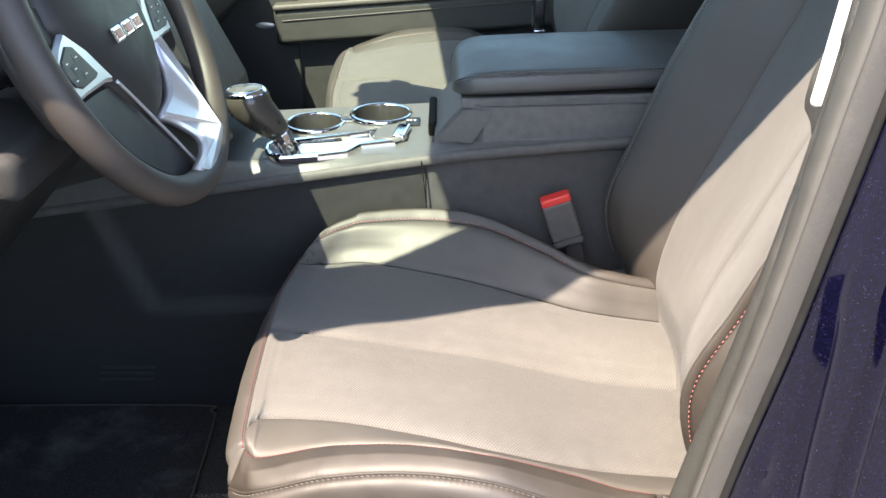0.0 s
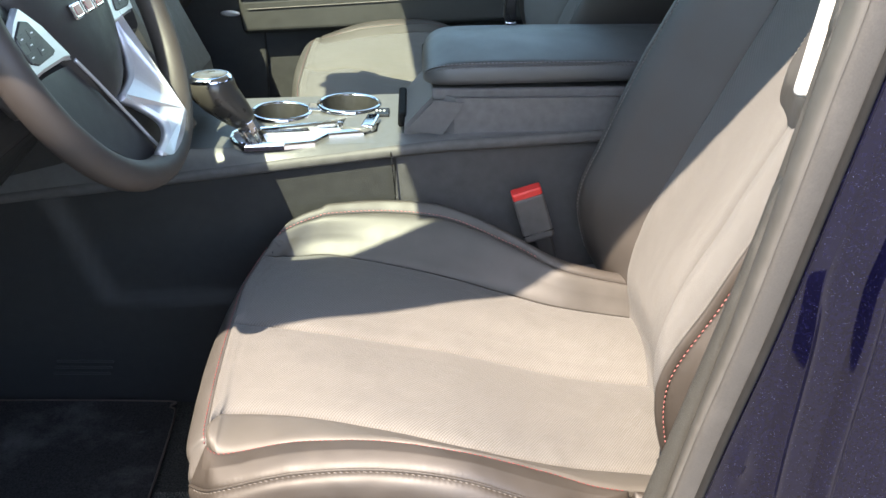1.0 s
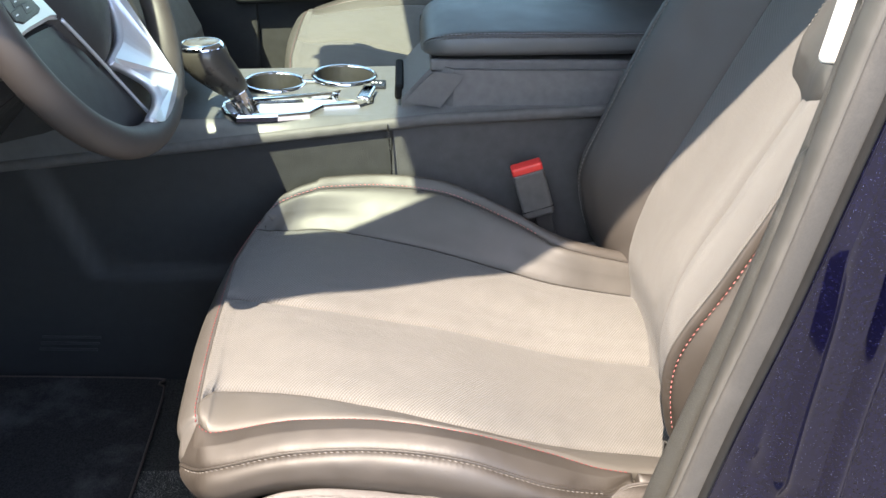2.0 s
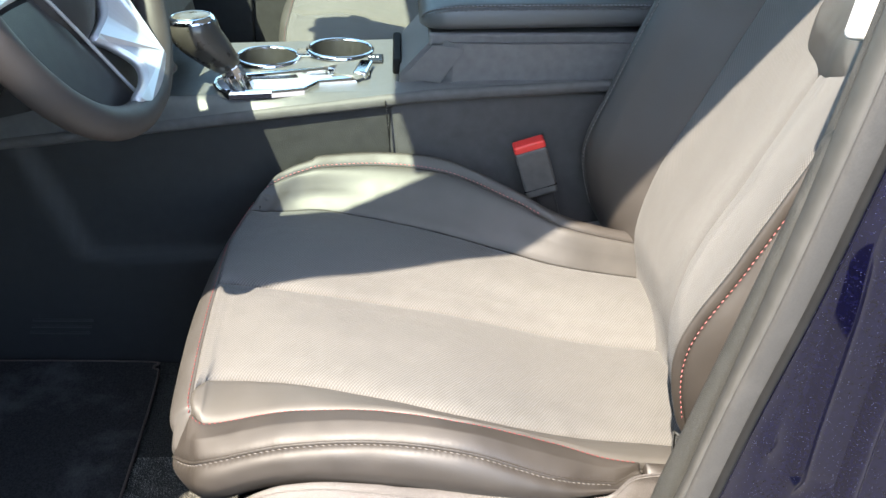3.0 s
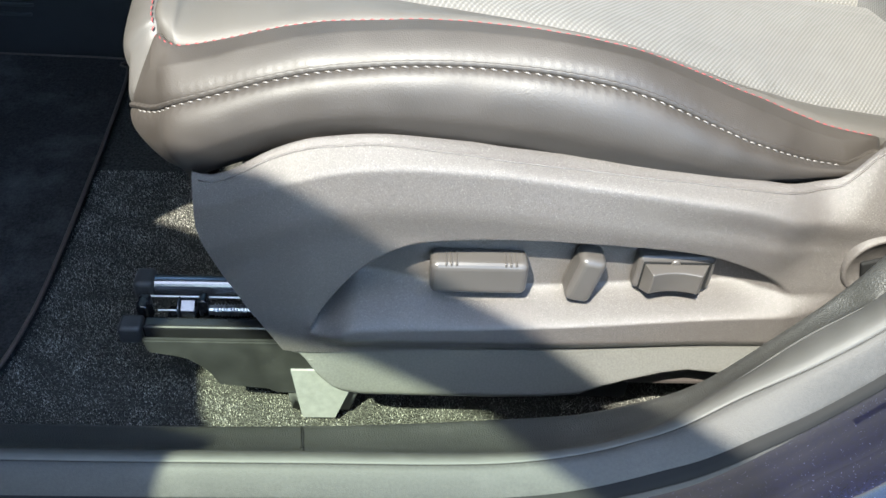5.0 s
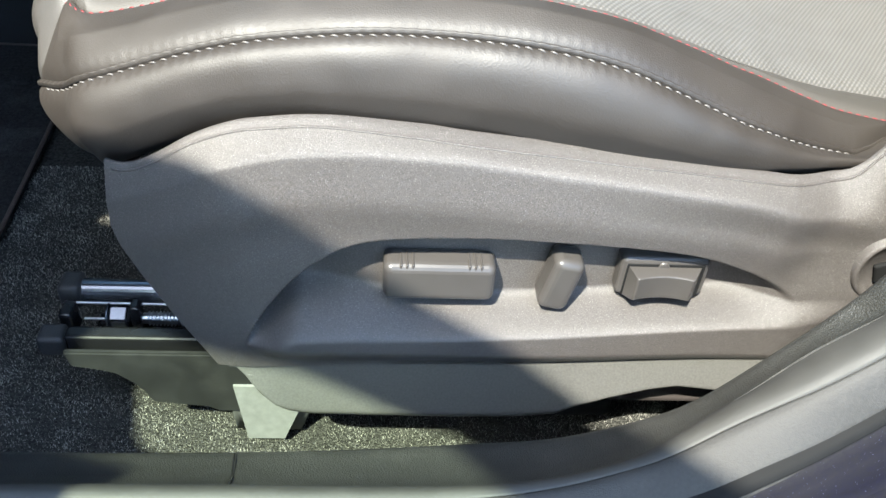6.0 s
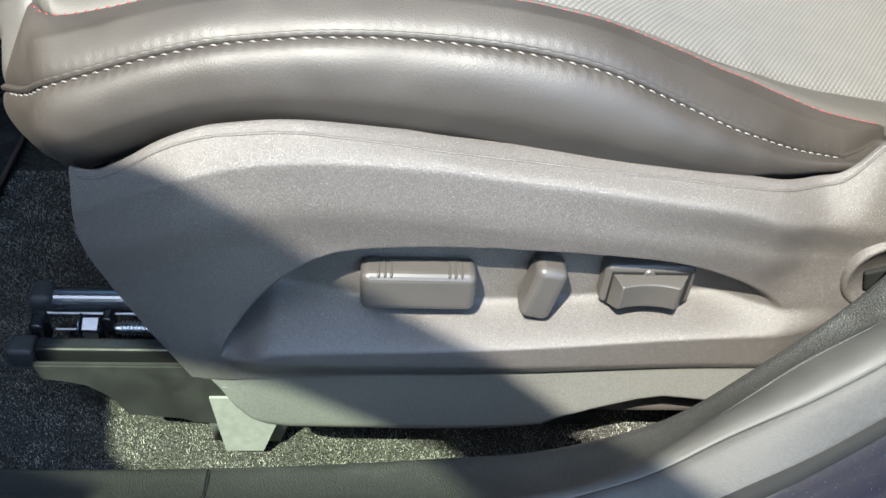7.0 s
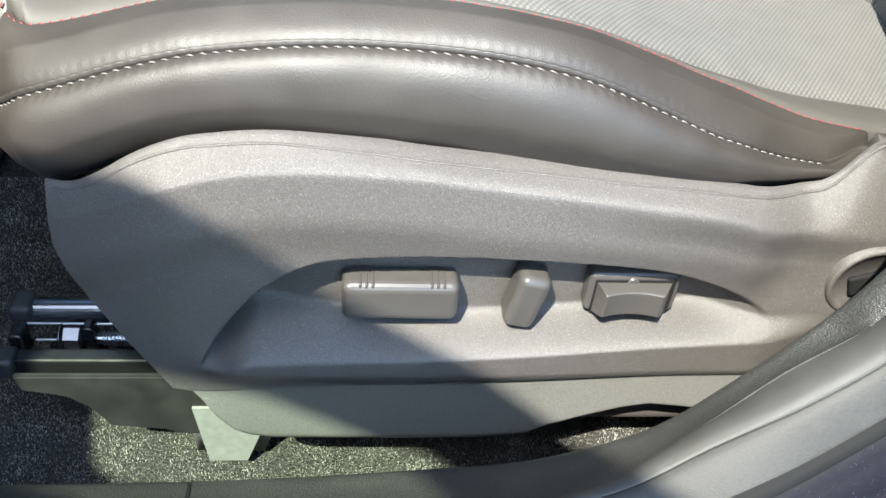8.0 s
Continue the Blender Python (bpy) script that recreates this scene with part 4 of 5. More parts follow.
ARM_THREAD = material("slate_thread", (0.16, 0.165, 0.18), 0.6, spread=0.2, scale=300)
us = np.linspace(0.8, 7.9, 90)
for v0, thread in ((2.86, DARK_THREAD), (3.42, ARM_THREAD)):
    Q, U = curve_on(pad, us, us * 0 + v0)
    stitch_row("armrest_stitching", Q, U, 0.0055, 0.0040, 0.0007, thread, centre_console, lift=0.0006)

# cup holders
cup_tray = []
for cx, cy, r in CUPS:
    bm = bmesh.new()
    prof = [(r + 0.0046, 0.0), (r + 0.0042, 0.0040), (r + 0.0015, 0.0060), (r - 0.0014, 0.0040), (r - 0.002, -0.004)]
    vv = [[bm.verts.new((cx + (q) * math.cos(a), cy + q * math.sin(a), deck_z(cx) + 0.001 + h)) for a in np.linspace(0, 2 * math.pi, 48, endpoint=False)] for q, h in prof]
    for i in range(4):
        for k in range(48):
            bm.faces.new((vv[i][k], vv[i][(k + 1) % 48], vv[i + 1][(k + 1) % 48], vv[i + 1][k]))
    ringob = part("cup_ring", bm, CHROME, centre_console, "bright chrome cup holder ring")
    bm = bmesh.new()
    prof = [(r - 0.002, 0.0035), (r - 0.004, -0.02), (r - 0.006, -0.07), (0.001, -0.072)]
    vv = [[bm.verts.new((cx + q * math.cos(a), cy + q * math.sin(a), deck_z(cx) + 0.001 + h)) for a in np.linspace(0, 2 * math.pi, 40, endpoint=False)] for q, h in prof]
    for i in range(3):
        for k in range(40):
            bm.faces.new((vv[i][k], vv[i][(k + 1) % 40], vv[i + 1][(k + 1) % 40], vv[i + 1][k]))
    part("cup_well", bm, WELL, centre_console, "dark moulded cup well")
part("ring_bridge", rounded(-0.152, 1.329, deck_z(-0.153) + 0.0036, 0.022, 0.030, 0.0055, 0.0022), CHROME, centre_console)

# gear selector gate with its bright surround
def gate_ring(inset, dz):
    return [(a[0] + (b[0] - a[0]) * inset, a[1] + (b[1] - a[1]) * inset, deck_z(a[0]) + dz) for a, b in zip(GATE, SLOT)]


V = np.array([gate_ring(k, h) for k, h in ((0.0, -0.002), (0.05, 0.004), (0.25, 0.0065), (0.75, 0.0065), (0.95, 0.004), (1.0, -0.012))])
raw("gate_surround", V.reshape(-1, 3), [f[::-1] for f in grid_faces(*V.shape[:2], True)], CHROME, centre_console, "chrome surround of the gear gate", smooth=False)
part("gate_plate", slab([(x, y) for x, y in SLOT], 0.002, (1, 0, 0), (0, 1, 0), (0, 0, deck_z(-0.18) - 0.010), 0), material("brushed_gate_plate", (0.62, 0.63, 0.62), 0.35, metal=0.5, spread=0.08), centre_console, "bright gear gate plate", smooth=False)
part("gate_slot", rounded(-0.190, 1.197, deck_z(-0.19) - 0.007, 0.10, 0.016, 0.002, 0.0008, 2, Matrix.Rotation(radians(10), 3, "Z")), BLACK, centre_console)
gate_end = [(-0.101, 1.213), (-0.070, 1.202), (-0.053, 1.217), (-0.053, 1.260), (-0.073, 1.271), (-0.101, 1.252)]
part("gate_end", slab(gate_end, 0.0085, (1, 0, 0), (0, 1, 0), (0, 0, deck_z(-0.07)), 0.002), DECK, centre_console)
part("gate_clip", rounded(-0.0625, 1.239, deck_z(-0.06) + 0.006, 0.019, 0.056, 0.011, 0.003, 2, Matrix.Rotation(radians(-8), 3, "Z")), CHROME, centre_console, "chrome end clip")
button = part("heater_button", rounded(-0.047, 1.298, deck_z(-0.05) + 0.002, 0.022, 0.034, 0.005, 0.0015), BLACK, centre_console, "black button with pale marks")
for dx in (-0.006, -0.001, 0.005):
    part("mark", rounded(-0.049 + dx, 1.300, deck_z(-0.05) + 0.0046, 0.0032, 0.005, 0.0006, 0.0002, 1), WHITE, button)

# gear selector
gear_selector = root("gear_selector", "leather-wrapped gear selector with chrome neck leaning forward", "gear lever")
KNOB = material("taupe_gloss_knob", (0.042, 0.038, 0.033), 0.30, spread=0.08, scale=60, coat=0.3)


def tilted_loft(name, rings, mat, parent, label="", n=32, smooth=True):
    """Rings (x, z, radius, lean in degrees) joined into a round form about y = 1.200."""
    V = []
    for x, z, r, lean in rings:
        ca, sa = math.cos(radians(lean)), math.sin(radians(lean))
        V.append([(x + r * math.cos(a) * ca, 1.200 + r * 0.92 * math.sin(a), z + r * math.cos(a) * sa) for a in np.linspace(0, 2 * math.pi, n, endpoint=False)])
    V = np.array(V)
    faces = [f[::-1] for f in grid_faces(*V.shape[:2], True)] + [tuple(range(n))]
    return raw(name, V.reshape(-1, 3), faces[:-1] + [faces[-1][::-1]], mat, parent, label, smooth)


tilted_loft("neck", [(-0.214, 0.428, 0.0125, 22), (-0.225, 0.452, 0.0130, 24), (-0.230, 0.462, 0.0150, 26), (-0.2365, 0.475, 0.0160, 28), (-0.2375, 0.4775, 0.0150, 28)][::-1], CHROME, gear_selector, "faceted chrome neck", 10, False)
for a in (-2.4, -1.9, -1.3, -0.8):
    rod("flute", (-0.233 + 0.0155 * math.cos(a), 1.200 + 0.0148 * math.sin(a), 0.468 + 0.006 * math.cos(a)), (-0.216 + 0.0128 * math.cos(a), 1.200 + 0.0122 * math.sin(a), 0.432), 0.0016, CHROME, gear_selector, n=8)
knob = tilted_loft("grip", [(-0.281, 0.5425, 0.0240, 3), (-0.281, 0.5405, 0.0290, 3), (-0.2805, 0.534, 0.0325, 5), (-0.279, 0.525, 0.0330, 9), (-0.274, 0.515, 0.0315, 17), (-0.265, 0.505, 0.0285, 24),
                            (-0.254, 0.494, 0.0245, 28), (-0.244, 0.484, 0.0205, 30), (-0.2375, 0.4765, 0.0165, 30), (-0.2365, 0.4745, 0.0140, 30)], KNOB, gear_selector, "dark taupe knob and grip")
tilted_loft("cap_ring", [(-0.281, 0.5440, 0.0235, 3), (-0.281, 0.5446, 0.0255, 3), (-0.281, 0.5432, 0.0285, 3), (-0.281, 0.5395, 0.0312, 3), (-0.281, 0.5375, 0.0318, 4)], CHROME, knob, "chrome ring of the cap")
tilted_loft("cap", [(-0.281, 0.5470, 0.0010, 3), (-0.281, 0.5468, 0.0110, 3), (-0.281, 0.5458, 0.0195, 3), (-0.281, 0.5442, 0.0243, 3), (-0.281, 0.5420, 0.0245, 3)], material("taupe_grey_cap", (0.085, 0.082, 0.074), 0.3, spread=0.06, coat=0.3), knob, "taupe grey oval cap")

# ---- steering wheel ----
steering_wheel = root("steering_wheel", "black leather steering wheel with satin silver spokes", "steering wheel")
tiltw = radians(22)
WC = Vector((-0.316, 0.858, 0.707))
WX, WY, WZ = Vector((0, 1, 0)), Vector((-math.sin(tiltw), 0, math.cos(tiltw))), Vector((math.cos(tiltw), 0, math.sin(tiltw)))


def on_wheel(a, b, c=0.0):
    """A place on the wheel: a to the driver's right, b up in its plane, c towards the driver."""
    return WC + WX * a + WY * b + WZ * c


angles = np.linspace(0, 2 * math.pi, 97)
rim = [on_wheel(0.1845 * math.cos(t), 0.1700 * math.sin(t)) for t in angles]
swept("rim", rim, ring(0.0148, 24, 0.0158), WZ, pebble(material("black_wheel_leather", (0.040, 0.034, 0.031), 0.55, spread=0.08, scale=40), 1200, 0.12), steering_wheel, "black leather rim", caps=False)
SHIELD = [(-0.104, 0.030), (-0.092, 0.000), (-0.064, -0.042), (-0.036, -0.076), (0.0, -0.096), (0.036, -0.086), (0.064, -0.066), (0.092, -0.030), (0.106, 0.030), (0.088, 0.070), (0.0, 0.086), (-0.088, 0.070), (-0.104, 0.030)]
shield = catmull([(a, b, 0) for a, b in SHIELD], 5)[:-1]
layers = []
for k, c in ((0.02, 0.010), (0.3, 0.009), (0.6, 0.006), (0.82, 0.0), (0.94, -0.006), (1.0, -0.014), (0.99, -0.045)):
    layers.append([tuple(on_wheel(p[0] * k, p[1] * k, c - 0.006)) for p in shield])
layers = np.array(layers)
raw("airbag_cover", layers.reshape(-1, 3), grid_faces(*layers.shape[:2], True), pebble(material("black_airbag_vinyl", (0.030, 0.028, 0.027), 0.52, spread=0.06, scale=60), 1300, 0.2), steering_wheel, "black padded airbag cover")
face = Matrix.Rotation(-tiltw, 3, "Y")
BADGE_RED = material("dark_red_enamel", (0.22, 0.02, 0.025), 0.3, spread=0.05)
for k in range(3):
    bar = part("badge_bar", rounded(*on_wheel(-0.027 + 0.027 * k, -0.004, 0.0050), 0.004, 0.021, 0.015, 0.0019, 3, face), CHROME, steering_wheel, "chrome-edged badge bar")
    part("badge_fill", rounded(*on_wheel(-0.027 + 0.027 * k, -0.004, 0.0068), 0.0015, 0.0155, 0.0095, 0.0007, 1, face), BADGE_RED, bar, "dark red fill")
SPOKE_DARK = pebble(material("black_spoke_plastic", (0.036, 0.034, 0.034), 0.42, spread=0.08, scale=60), 1300, 0.15)


def wheel_plate(name, outline, c0, thick, mat, label="", parent=steering_wheel, steps=4, r=0.003):
    pts = catmull([(a, b, 0) for a, b in outline] + [(outline[0][0], outline[0][1], 0)], steps)[:-1] if steps > 1 else [(a, b) for a, b in outline]
    return part(name, slab([(p[0], p[1]) for p in pts], thick, WX, WY, on_wheel(0, 0, c0), r), mat, parent, label)


for s in (-1, 1):
    flip = lambda line: [(s * a, b) for a, b in line][::s]
    wheel_plate("side_spoke", flip([(-0.168, 0.045), (-0.172, 0.0), (-0.160, -0.055), (-0.120, -0.050), (-0.085, -0.030), (-0.080, 0.045)]), -0.034, 0.016, SPOKE_DARK, steps=3)
    surround = wheel_plate("button_surround", flip([(-0.104, 0.022), (-0.128, 0.012), (-0.149, -0.001), (-0.143, -0.014), (-0.138, -0.035), (-0.120, -0.034), (-0.073, -0.035), (-0.055, -0.039), (-0.080, 0.000)]), -0.014, 0.008, SILVER, "satin silver button surround", steps=1)
    pad = wheel_plate("button_pad", flip([(-0.104, 0.007), (-0.116, 0.010), (-0.136, 0.001), (-0.140, -0.003), (-0.137, -0.022), (-0.125, -0.027), (-0.092, -0.026), (-0.085, -0.024)]), -0.0085, 0.004, SPOKE_DARK, "black button pad with pale marks", surround, 1, 0.001)
    for a, b in ((-0.130, -0.003), (-0.109, -0.002), (-0.120, -0.010), (-0.107, -0.018), (-0.129, -0.019)):
        part("key", rounded(*on_wheel(s * a, b, -0.0048), 0.0012, 0.013, 0.008, 0.0004, 2, face), SPOKE_DARK, surround)
        part("mark", rounded(*on_wheel(s * a, b, -0.0042), 0.0005, 0.0045, 0.0011, 0.0002, 1, face), WHITE, surround)
wheel_plate("lower_spoke", [(-0.066, -0.050), (-0.050, -0.090), (-0.020, -0.135), (0.004, -0.172), (0.090, -0.160), (0.096, -0.120), (0.080, -0.060)], -0.036, 0.010, SPOKE_DARK)
wheel_plate("spoke_cover", [(-0.128, -0.036), (-0.100, -0.036), (-0.059, -0.039), (-0.048, -0.044), (-0.002, -0.121), (0.032, -0.178), (-0.004, -0.166), (-0.040, -0.150), (-0.086, -0.112), (-0.112, -0.070)], -0.026, 0.012, SPOKE_DARK, "black padded spoke")
swept("silver_edge", catmull([tuple(on_wheel(a, b, -0.008)) for a, b in ((-0.054, -0.040), (-0.042, -0.058), (-0.030, -0.077), (-0.005, -0.119), (0.016, -0.154), (0.037, -0.182))], 5), ring(0.0018, 8), WZ, SILVER, steering_wheel, "thin satin silver edge")
SPOKE = [(0.088, 0.010), (0.104, 0.008), (0.109, -0.019), (0.104, -0.078), (0.082, -0.135), (0.082, -0.153), (0.060, -0.166), (0.025, -0.171), (-0.012, -0.165), (-0.028, -0.153), (0.007, -0.150), (0.029, -0.143), (0.036, -0.132), (0.031, -0.113), (0.012, -0.097), (0.057, -0.088), (0.080, -0.070), (0.090, -0.046), (0.092, -0.024)]
silver = wheel_plate("silver_spoke", SPOKE, -0.024, 0.012, SILVER, "satin silver lower spoke", r=0.002)
for v in silver.data.vertices:
    q = v.co - WC
    v.co = v.co + WZ * 0.026 * float(smooth01((math.hypot(q.dot(WX), q.dot(WY)) - 0.105) / 0.06))
rod("column", on_wheel(0, 0, -0.01), on_wheel(0, 0.01, -0.40), 0.055, DARK, steering_wheel, "dark steering column shroud", n=24, taper=1.2)
rod("stalk", on_wheel(-0.03, -0.01, -0.06), on_wheel(-0.21, 0.02, -0.07), 0.008, BLACK, steering_wheel, "black column stalk", n=12)

# ---- dash and far side ----
dash = root("dashboard", "dark plastic dashboard and lower panels in shade", "dashboard")
dp = [(-0.72, 0.20), (-0.66, 0.30), (-0.52, 0.45), (-0.44, 0.54), (-0.42, 0.60), (-0.46, 0.70), (-0.58, 0.80), (-0.95, 0.86), (-1.0, 0.86), (-1.0, 0.20)]
part("dash_panel", slab(dp, 1.46, (1, 0, 0), (0, 0, 1), (0, 2.00, 0), 0.015), DARK, dash)
# plastic darkened to stand for the shade this panel lies in
part("knee_panel", rounded(-0.482, 0.745, 0.634, 0.27, 0.17, 0.046, 0.014, 4, Matrix.Rotation(radians(6), 3, "Y")), pebble(material("shaded_knee_plastic", (0.026, 0.026, 0.026), 0.65, spread=0.12, scale=50, spec=0.2), 1100, 0.25), dash, "grey lower dash corner panel")
part("panel_slot", rounded(-0.492, 0.6595, 0.648, 0.24, 0.003, 0.0025, 0.001, 2, Matrix.Rotation(radians(6), 3, "Y")), BLACK, dash)
# hood out of view, stretched rearward to keep sun off the console side
part("instrument_hood", rounded(-0.517, 0.868, 0.775, 0.246, 0.34, 0.10, 0.04, 4), DARK, dash)
part("radio_housing", rounded(-0.52, 1.275, 0.56, 0.34, 0.24, 0.30, 0.03, 3, Matrix.Rotation(radians(-25), 3, "Y")), DARK, dash)
part("stack_side_trim", rounded(-0.355, 1.165, 0.545, 0.020, 0.016, 0.17, 0.006, 3, Matrix.Rotation(radians(-38), 3, "Y")), TRIM, dash, "pale grey side moulding of the centre stack")

# ---- floor, sill and door opening ----
carpet_pts = []
for x in np.linspace(-1.0, 0.75, 90):
    row = []
    for y in np.linspace(0.57, 2.02, 80):
        rise = 0.42 * float(smooth01((-0.72 - x) / 0.30))
        z = 0.040 + rise + 0.004 * noise.noise(Vector((x * 6, y * 6, 0))) + 0.0015 * noise.noise(Vector((x * 40, y * 40, 3)))
        z += 0.10 * max(0.0, 0.60 - y) / 0.03 * 0.2
        row.append((x, y, z))
    carpet_pts.append(row)
carpet_pts = np.array(carpet_pts)
carpet = raw("floor_carpet", carpet_pts.reshape(-1, 3), [f[::-1] for f in grid_faces(*carpet_pts.shape[:2])], CARPET, None)
tagged(carpet, "charcoal speckled loop carpet on the car floor", "carpet", kind="structure")
# carpet pile: short tufts where the sun falls, sunlit speckle put into their colour
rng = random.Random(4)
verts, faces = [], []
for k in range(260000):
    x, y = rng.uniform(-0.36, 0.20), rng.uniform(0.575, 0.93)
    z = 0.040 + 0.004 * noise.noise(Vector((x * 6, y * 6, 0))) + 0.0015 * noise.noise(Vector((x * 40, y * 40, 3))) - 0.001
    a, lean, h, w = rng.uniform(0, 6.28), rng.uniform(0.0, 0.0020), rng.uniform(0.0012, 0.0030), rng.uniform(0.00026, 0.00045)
    ca, sa = math.cos(a), math.sin(a)
    o = len(verts)
    tx, ty = x + lean * math.cos(a * 3.1), y + lean * math.sin(a * 3.1)
    verts += [(x - w * ca, y - w * sa, z), (x + w * ca, y + w * sa, z), (x - w * sa, y + w * ca, z), (tx, ty, z + h)]
    faces += [(o, o + 1, o + 3), (o + 1, o + 2, o + 3), (o + 2, o, o + 3)]
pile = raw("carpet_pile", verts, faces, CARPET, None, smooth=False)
tagged(pile, "short speckled pile of the floor carpet, made paler for the sunlit floor", "carpet pile", kind="stuff")
pm = bpy.data.materials.new("sunlit_carpet_yarn")
pm.use_nodes = True
pn, pl = pm.node_tree.nodes, pm.node_tree.links
geo = pn.new("ShaderNodeNewGeometry")
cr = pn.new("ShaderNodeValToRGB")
# pale end lies far above the carpet's own colour, for the sunlit look
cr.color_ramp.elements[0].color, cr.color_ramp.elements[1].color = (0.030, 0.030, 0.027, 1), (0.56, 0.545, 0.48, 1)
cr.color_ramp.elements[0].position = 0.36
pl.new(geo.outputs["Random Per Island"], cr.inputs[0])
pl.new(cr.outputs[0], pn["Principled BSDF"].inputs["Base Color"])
pn["Principled BSDF"].inputs["Roughness"].default_value = 0.9
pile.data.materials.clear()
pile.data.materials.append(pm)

mat_root = root("floor_mat", "black carpet floor mat with a piped edge, dusty", "floor mat")
mo = [(-0.92, 0.64), (-0.44, 0.618), (-0.385, 0.626), (-0.357, 0.655), (-0.345, 0.70), (-0.342, 0.80), (-0.352, 1.06), (-0.365, 1.10), (-0.40, 1.115), (-0.80, 1.11), (-0.92, 1.08)]
edge = catmull([(a, b, 0.0) for a, b in mo] + [(-0.92, 0.66, 0.0)], 5)
bm = slab([(p[0], p[1]) for p in edge[:-1]], 0.008, (1, 0, 0), (0, 1, 0), (0, 0, 0.046), 0)
part("mat_carpet", bm, MAT, mat_root, smooth=False)
edge3 = edge.copy()
edge3[:, 2] = 0.0535
swept("piping", edge3, ring(0.0018, 8), (0, 0, 1), material("brown_mat_piping", (0.075, 0.055, 0.045), 0.7, spread=0.3, scale=500), mat_root, caps=False)
rod("retainer", (-0.395, 1.045, 0.052), (-0.395, 1.045, 0.058), 0.010, MAT, mat_root, "black plastic retainer knob")
BOUND = [(-0.95, 0.520, 0.300), (-0.80, 0.522, 0.225), (-0.60, 0.522, 0.190), (-0.30, 0.522, 0.172), (-0.12, 0.522, 0.170), (0.0, 0.522, 0.170), (0.057, 0.525, 0.178), (0.105, 0.537, 0.210),
         (0.135, 0.543, 0.238), (0.169, 0.548, 0.268), (0.190, 0.550, 0.315), (0.203, 0.550, 0.364), (0.217, 0.552, 0.449), (0.231, 0.552, 0.543), (0.243, 0.552, 0.631), (0.254, 0.554, 0.72),
         (0.264, 0.556, 0.80), (0.280, 0.563, 0.98), (0.295, 0.575, 1.14)]
OUTER = [(-0.95, 0.490, 0.285), (-0.80, 0.492, 0.215), (-0.60, 0.493, 0.185), (-0.30, 0.494, 0.172), (-0.12, 0.494, 0.170), (0.0, 0.494, 0.172), (0.070, 0.496, 0.192), (0.112, 0.501, 0.216),
         (0.146, 0.510, 0.234), (0.180, 0.519, 0.262), (0.203, 0.525, 0.308), (0.216, 0.528, 0.368), (0.232, 0.530, 0.456), (0.250, 0.530, 0.550), (0.264, 0.530, 0.640), (0.277, 0.530, 0.725),
         (0.288, 0.532, 0.80), (0.305, 0.540, 0.98), (0.320, 0.555, 1.14)]
INNER = [(-0.95, 0.570, 0.20), (-0.80, 0.565, 0.165), (-0.60, 0.562, 0.148), (-0.30, 0.560, 0.140), (-0.12, 0.560, 0.140), (0.0, 0.560, 0.149), (0.050, 0.560, 0.157), (0.099, 0.562, 0.1775),
         (0.132, 0.562, 0.216), (0.161, 0.562, 0.260), (0.182, 0.562, 0.314), (0.191, 0.562, 0.368), (0.207, 0.562, 0.450), (0.226, 0.562, 0.545), (0.242, 0.562, 0.631), (0.255, 0.563, 0.72),
         (0.263, 0.565, 0.80), (0.280, 0.575, 0.98), (0.295, 0.585, 1.14)]
bound, outer, inner = catmull(BOUND, 8), catmull(OUTER, 8), catmull(INNER, 8)
along = np.gradient(outer, axis=0)
along[:, 1] = 0
along /= np.linalg.norm(along, axis=1, keepdims=True)
away = np.stack([along[:, 2], along[:, 0] * 0, -along[:, 0]], axis=1)
swell = np.cross(along, outer - bound)
swell /= np.linalg.norm(swell, axis=1, keepdims=True)
swell *= np.where((swell * away).sum(1)[:, None] > 0, -1.0, 1.0)


def seal_band(name, s0, s1, mat, label, category):
    """One band of the weather seal between the trim's edge and the body."""
    V = []
    for s in np.linspace(s0, s1, 14):
        h = 0.015 * max(0.0, math.sin(math.pi * (0.02 + 0.96 * s))) ** 0.9 - 0.0008 * math.exp(-((s - 0.56) / 0.07) ** 2)
        V.append(bound * (1 - s) + outer * s + swell * h)
    V.insert(0, V[0] - swell * 0.012)
    V.append(V[-1] - swell * 0.012)
    V = np.stack(V, axis=1)
    ob = raw(name, V.reshape(-1, 3), grid_faces(*V.shape[:2]), mat, None)
    tagged(ob, label, category, kind="structure")
    return ob


FLOCK = material("flocked_seal", (0.038, 0.036, 0.033), 0.68, spread=0.2, scale=700, bump=0.25, bump_scale=1500, stain=0.12, stain_scale=30, stain_colour=(0.16, 0.15, 0.14))
seal_band("door_seal", 0.0, 0.56, RUBBER, "smooth grey rubber weather seal round the door opening", "door seal")
seal_band("seal_cover", 0.56, 1.0, FLOCK, "dusty flocked outer band of the door seal", "seal cover")


def body_loft(name, profile, mat, label, category):
    """Carries (outward, y) offsets along the outer edge of the seal; profile gives them for one station."""
    V = np.array([[outer[i] + away[i] * o + np.array((0, d, 0)) for o, d in profile(outer[i])] for i in range(len(outer))])
    ob = raw(name, V.reshape(-1, 3), [f[::-1] for f in grid_faces(*V.shape[:2])], mat, None)
    tagged(ob, label, category, kind="structure")
    return ob


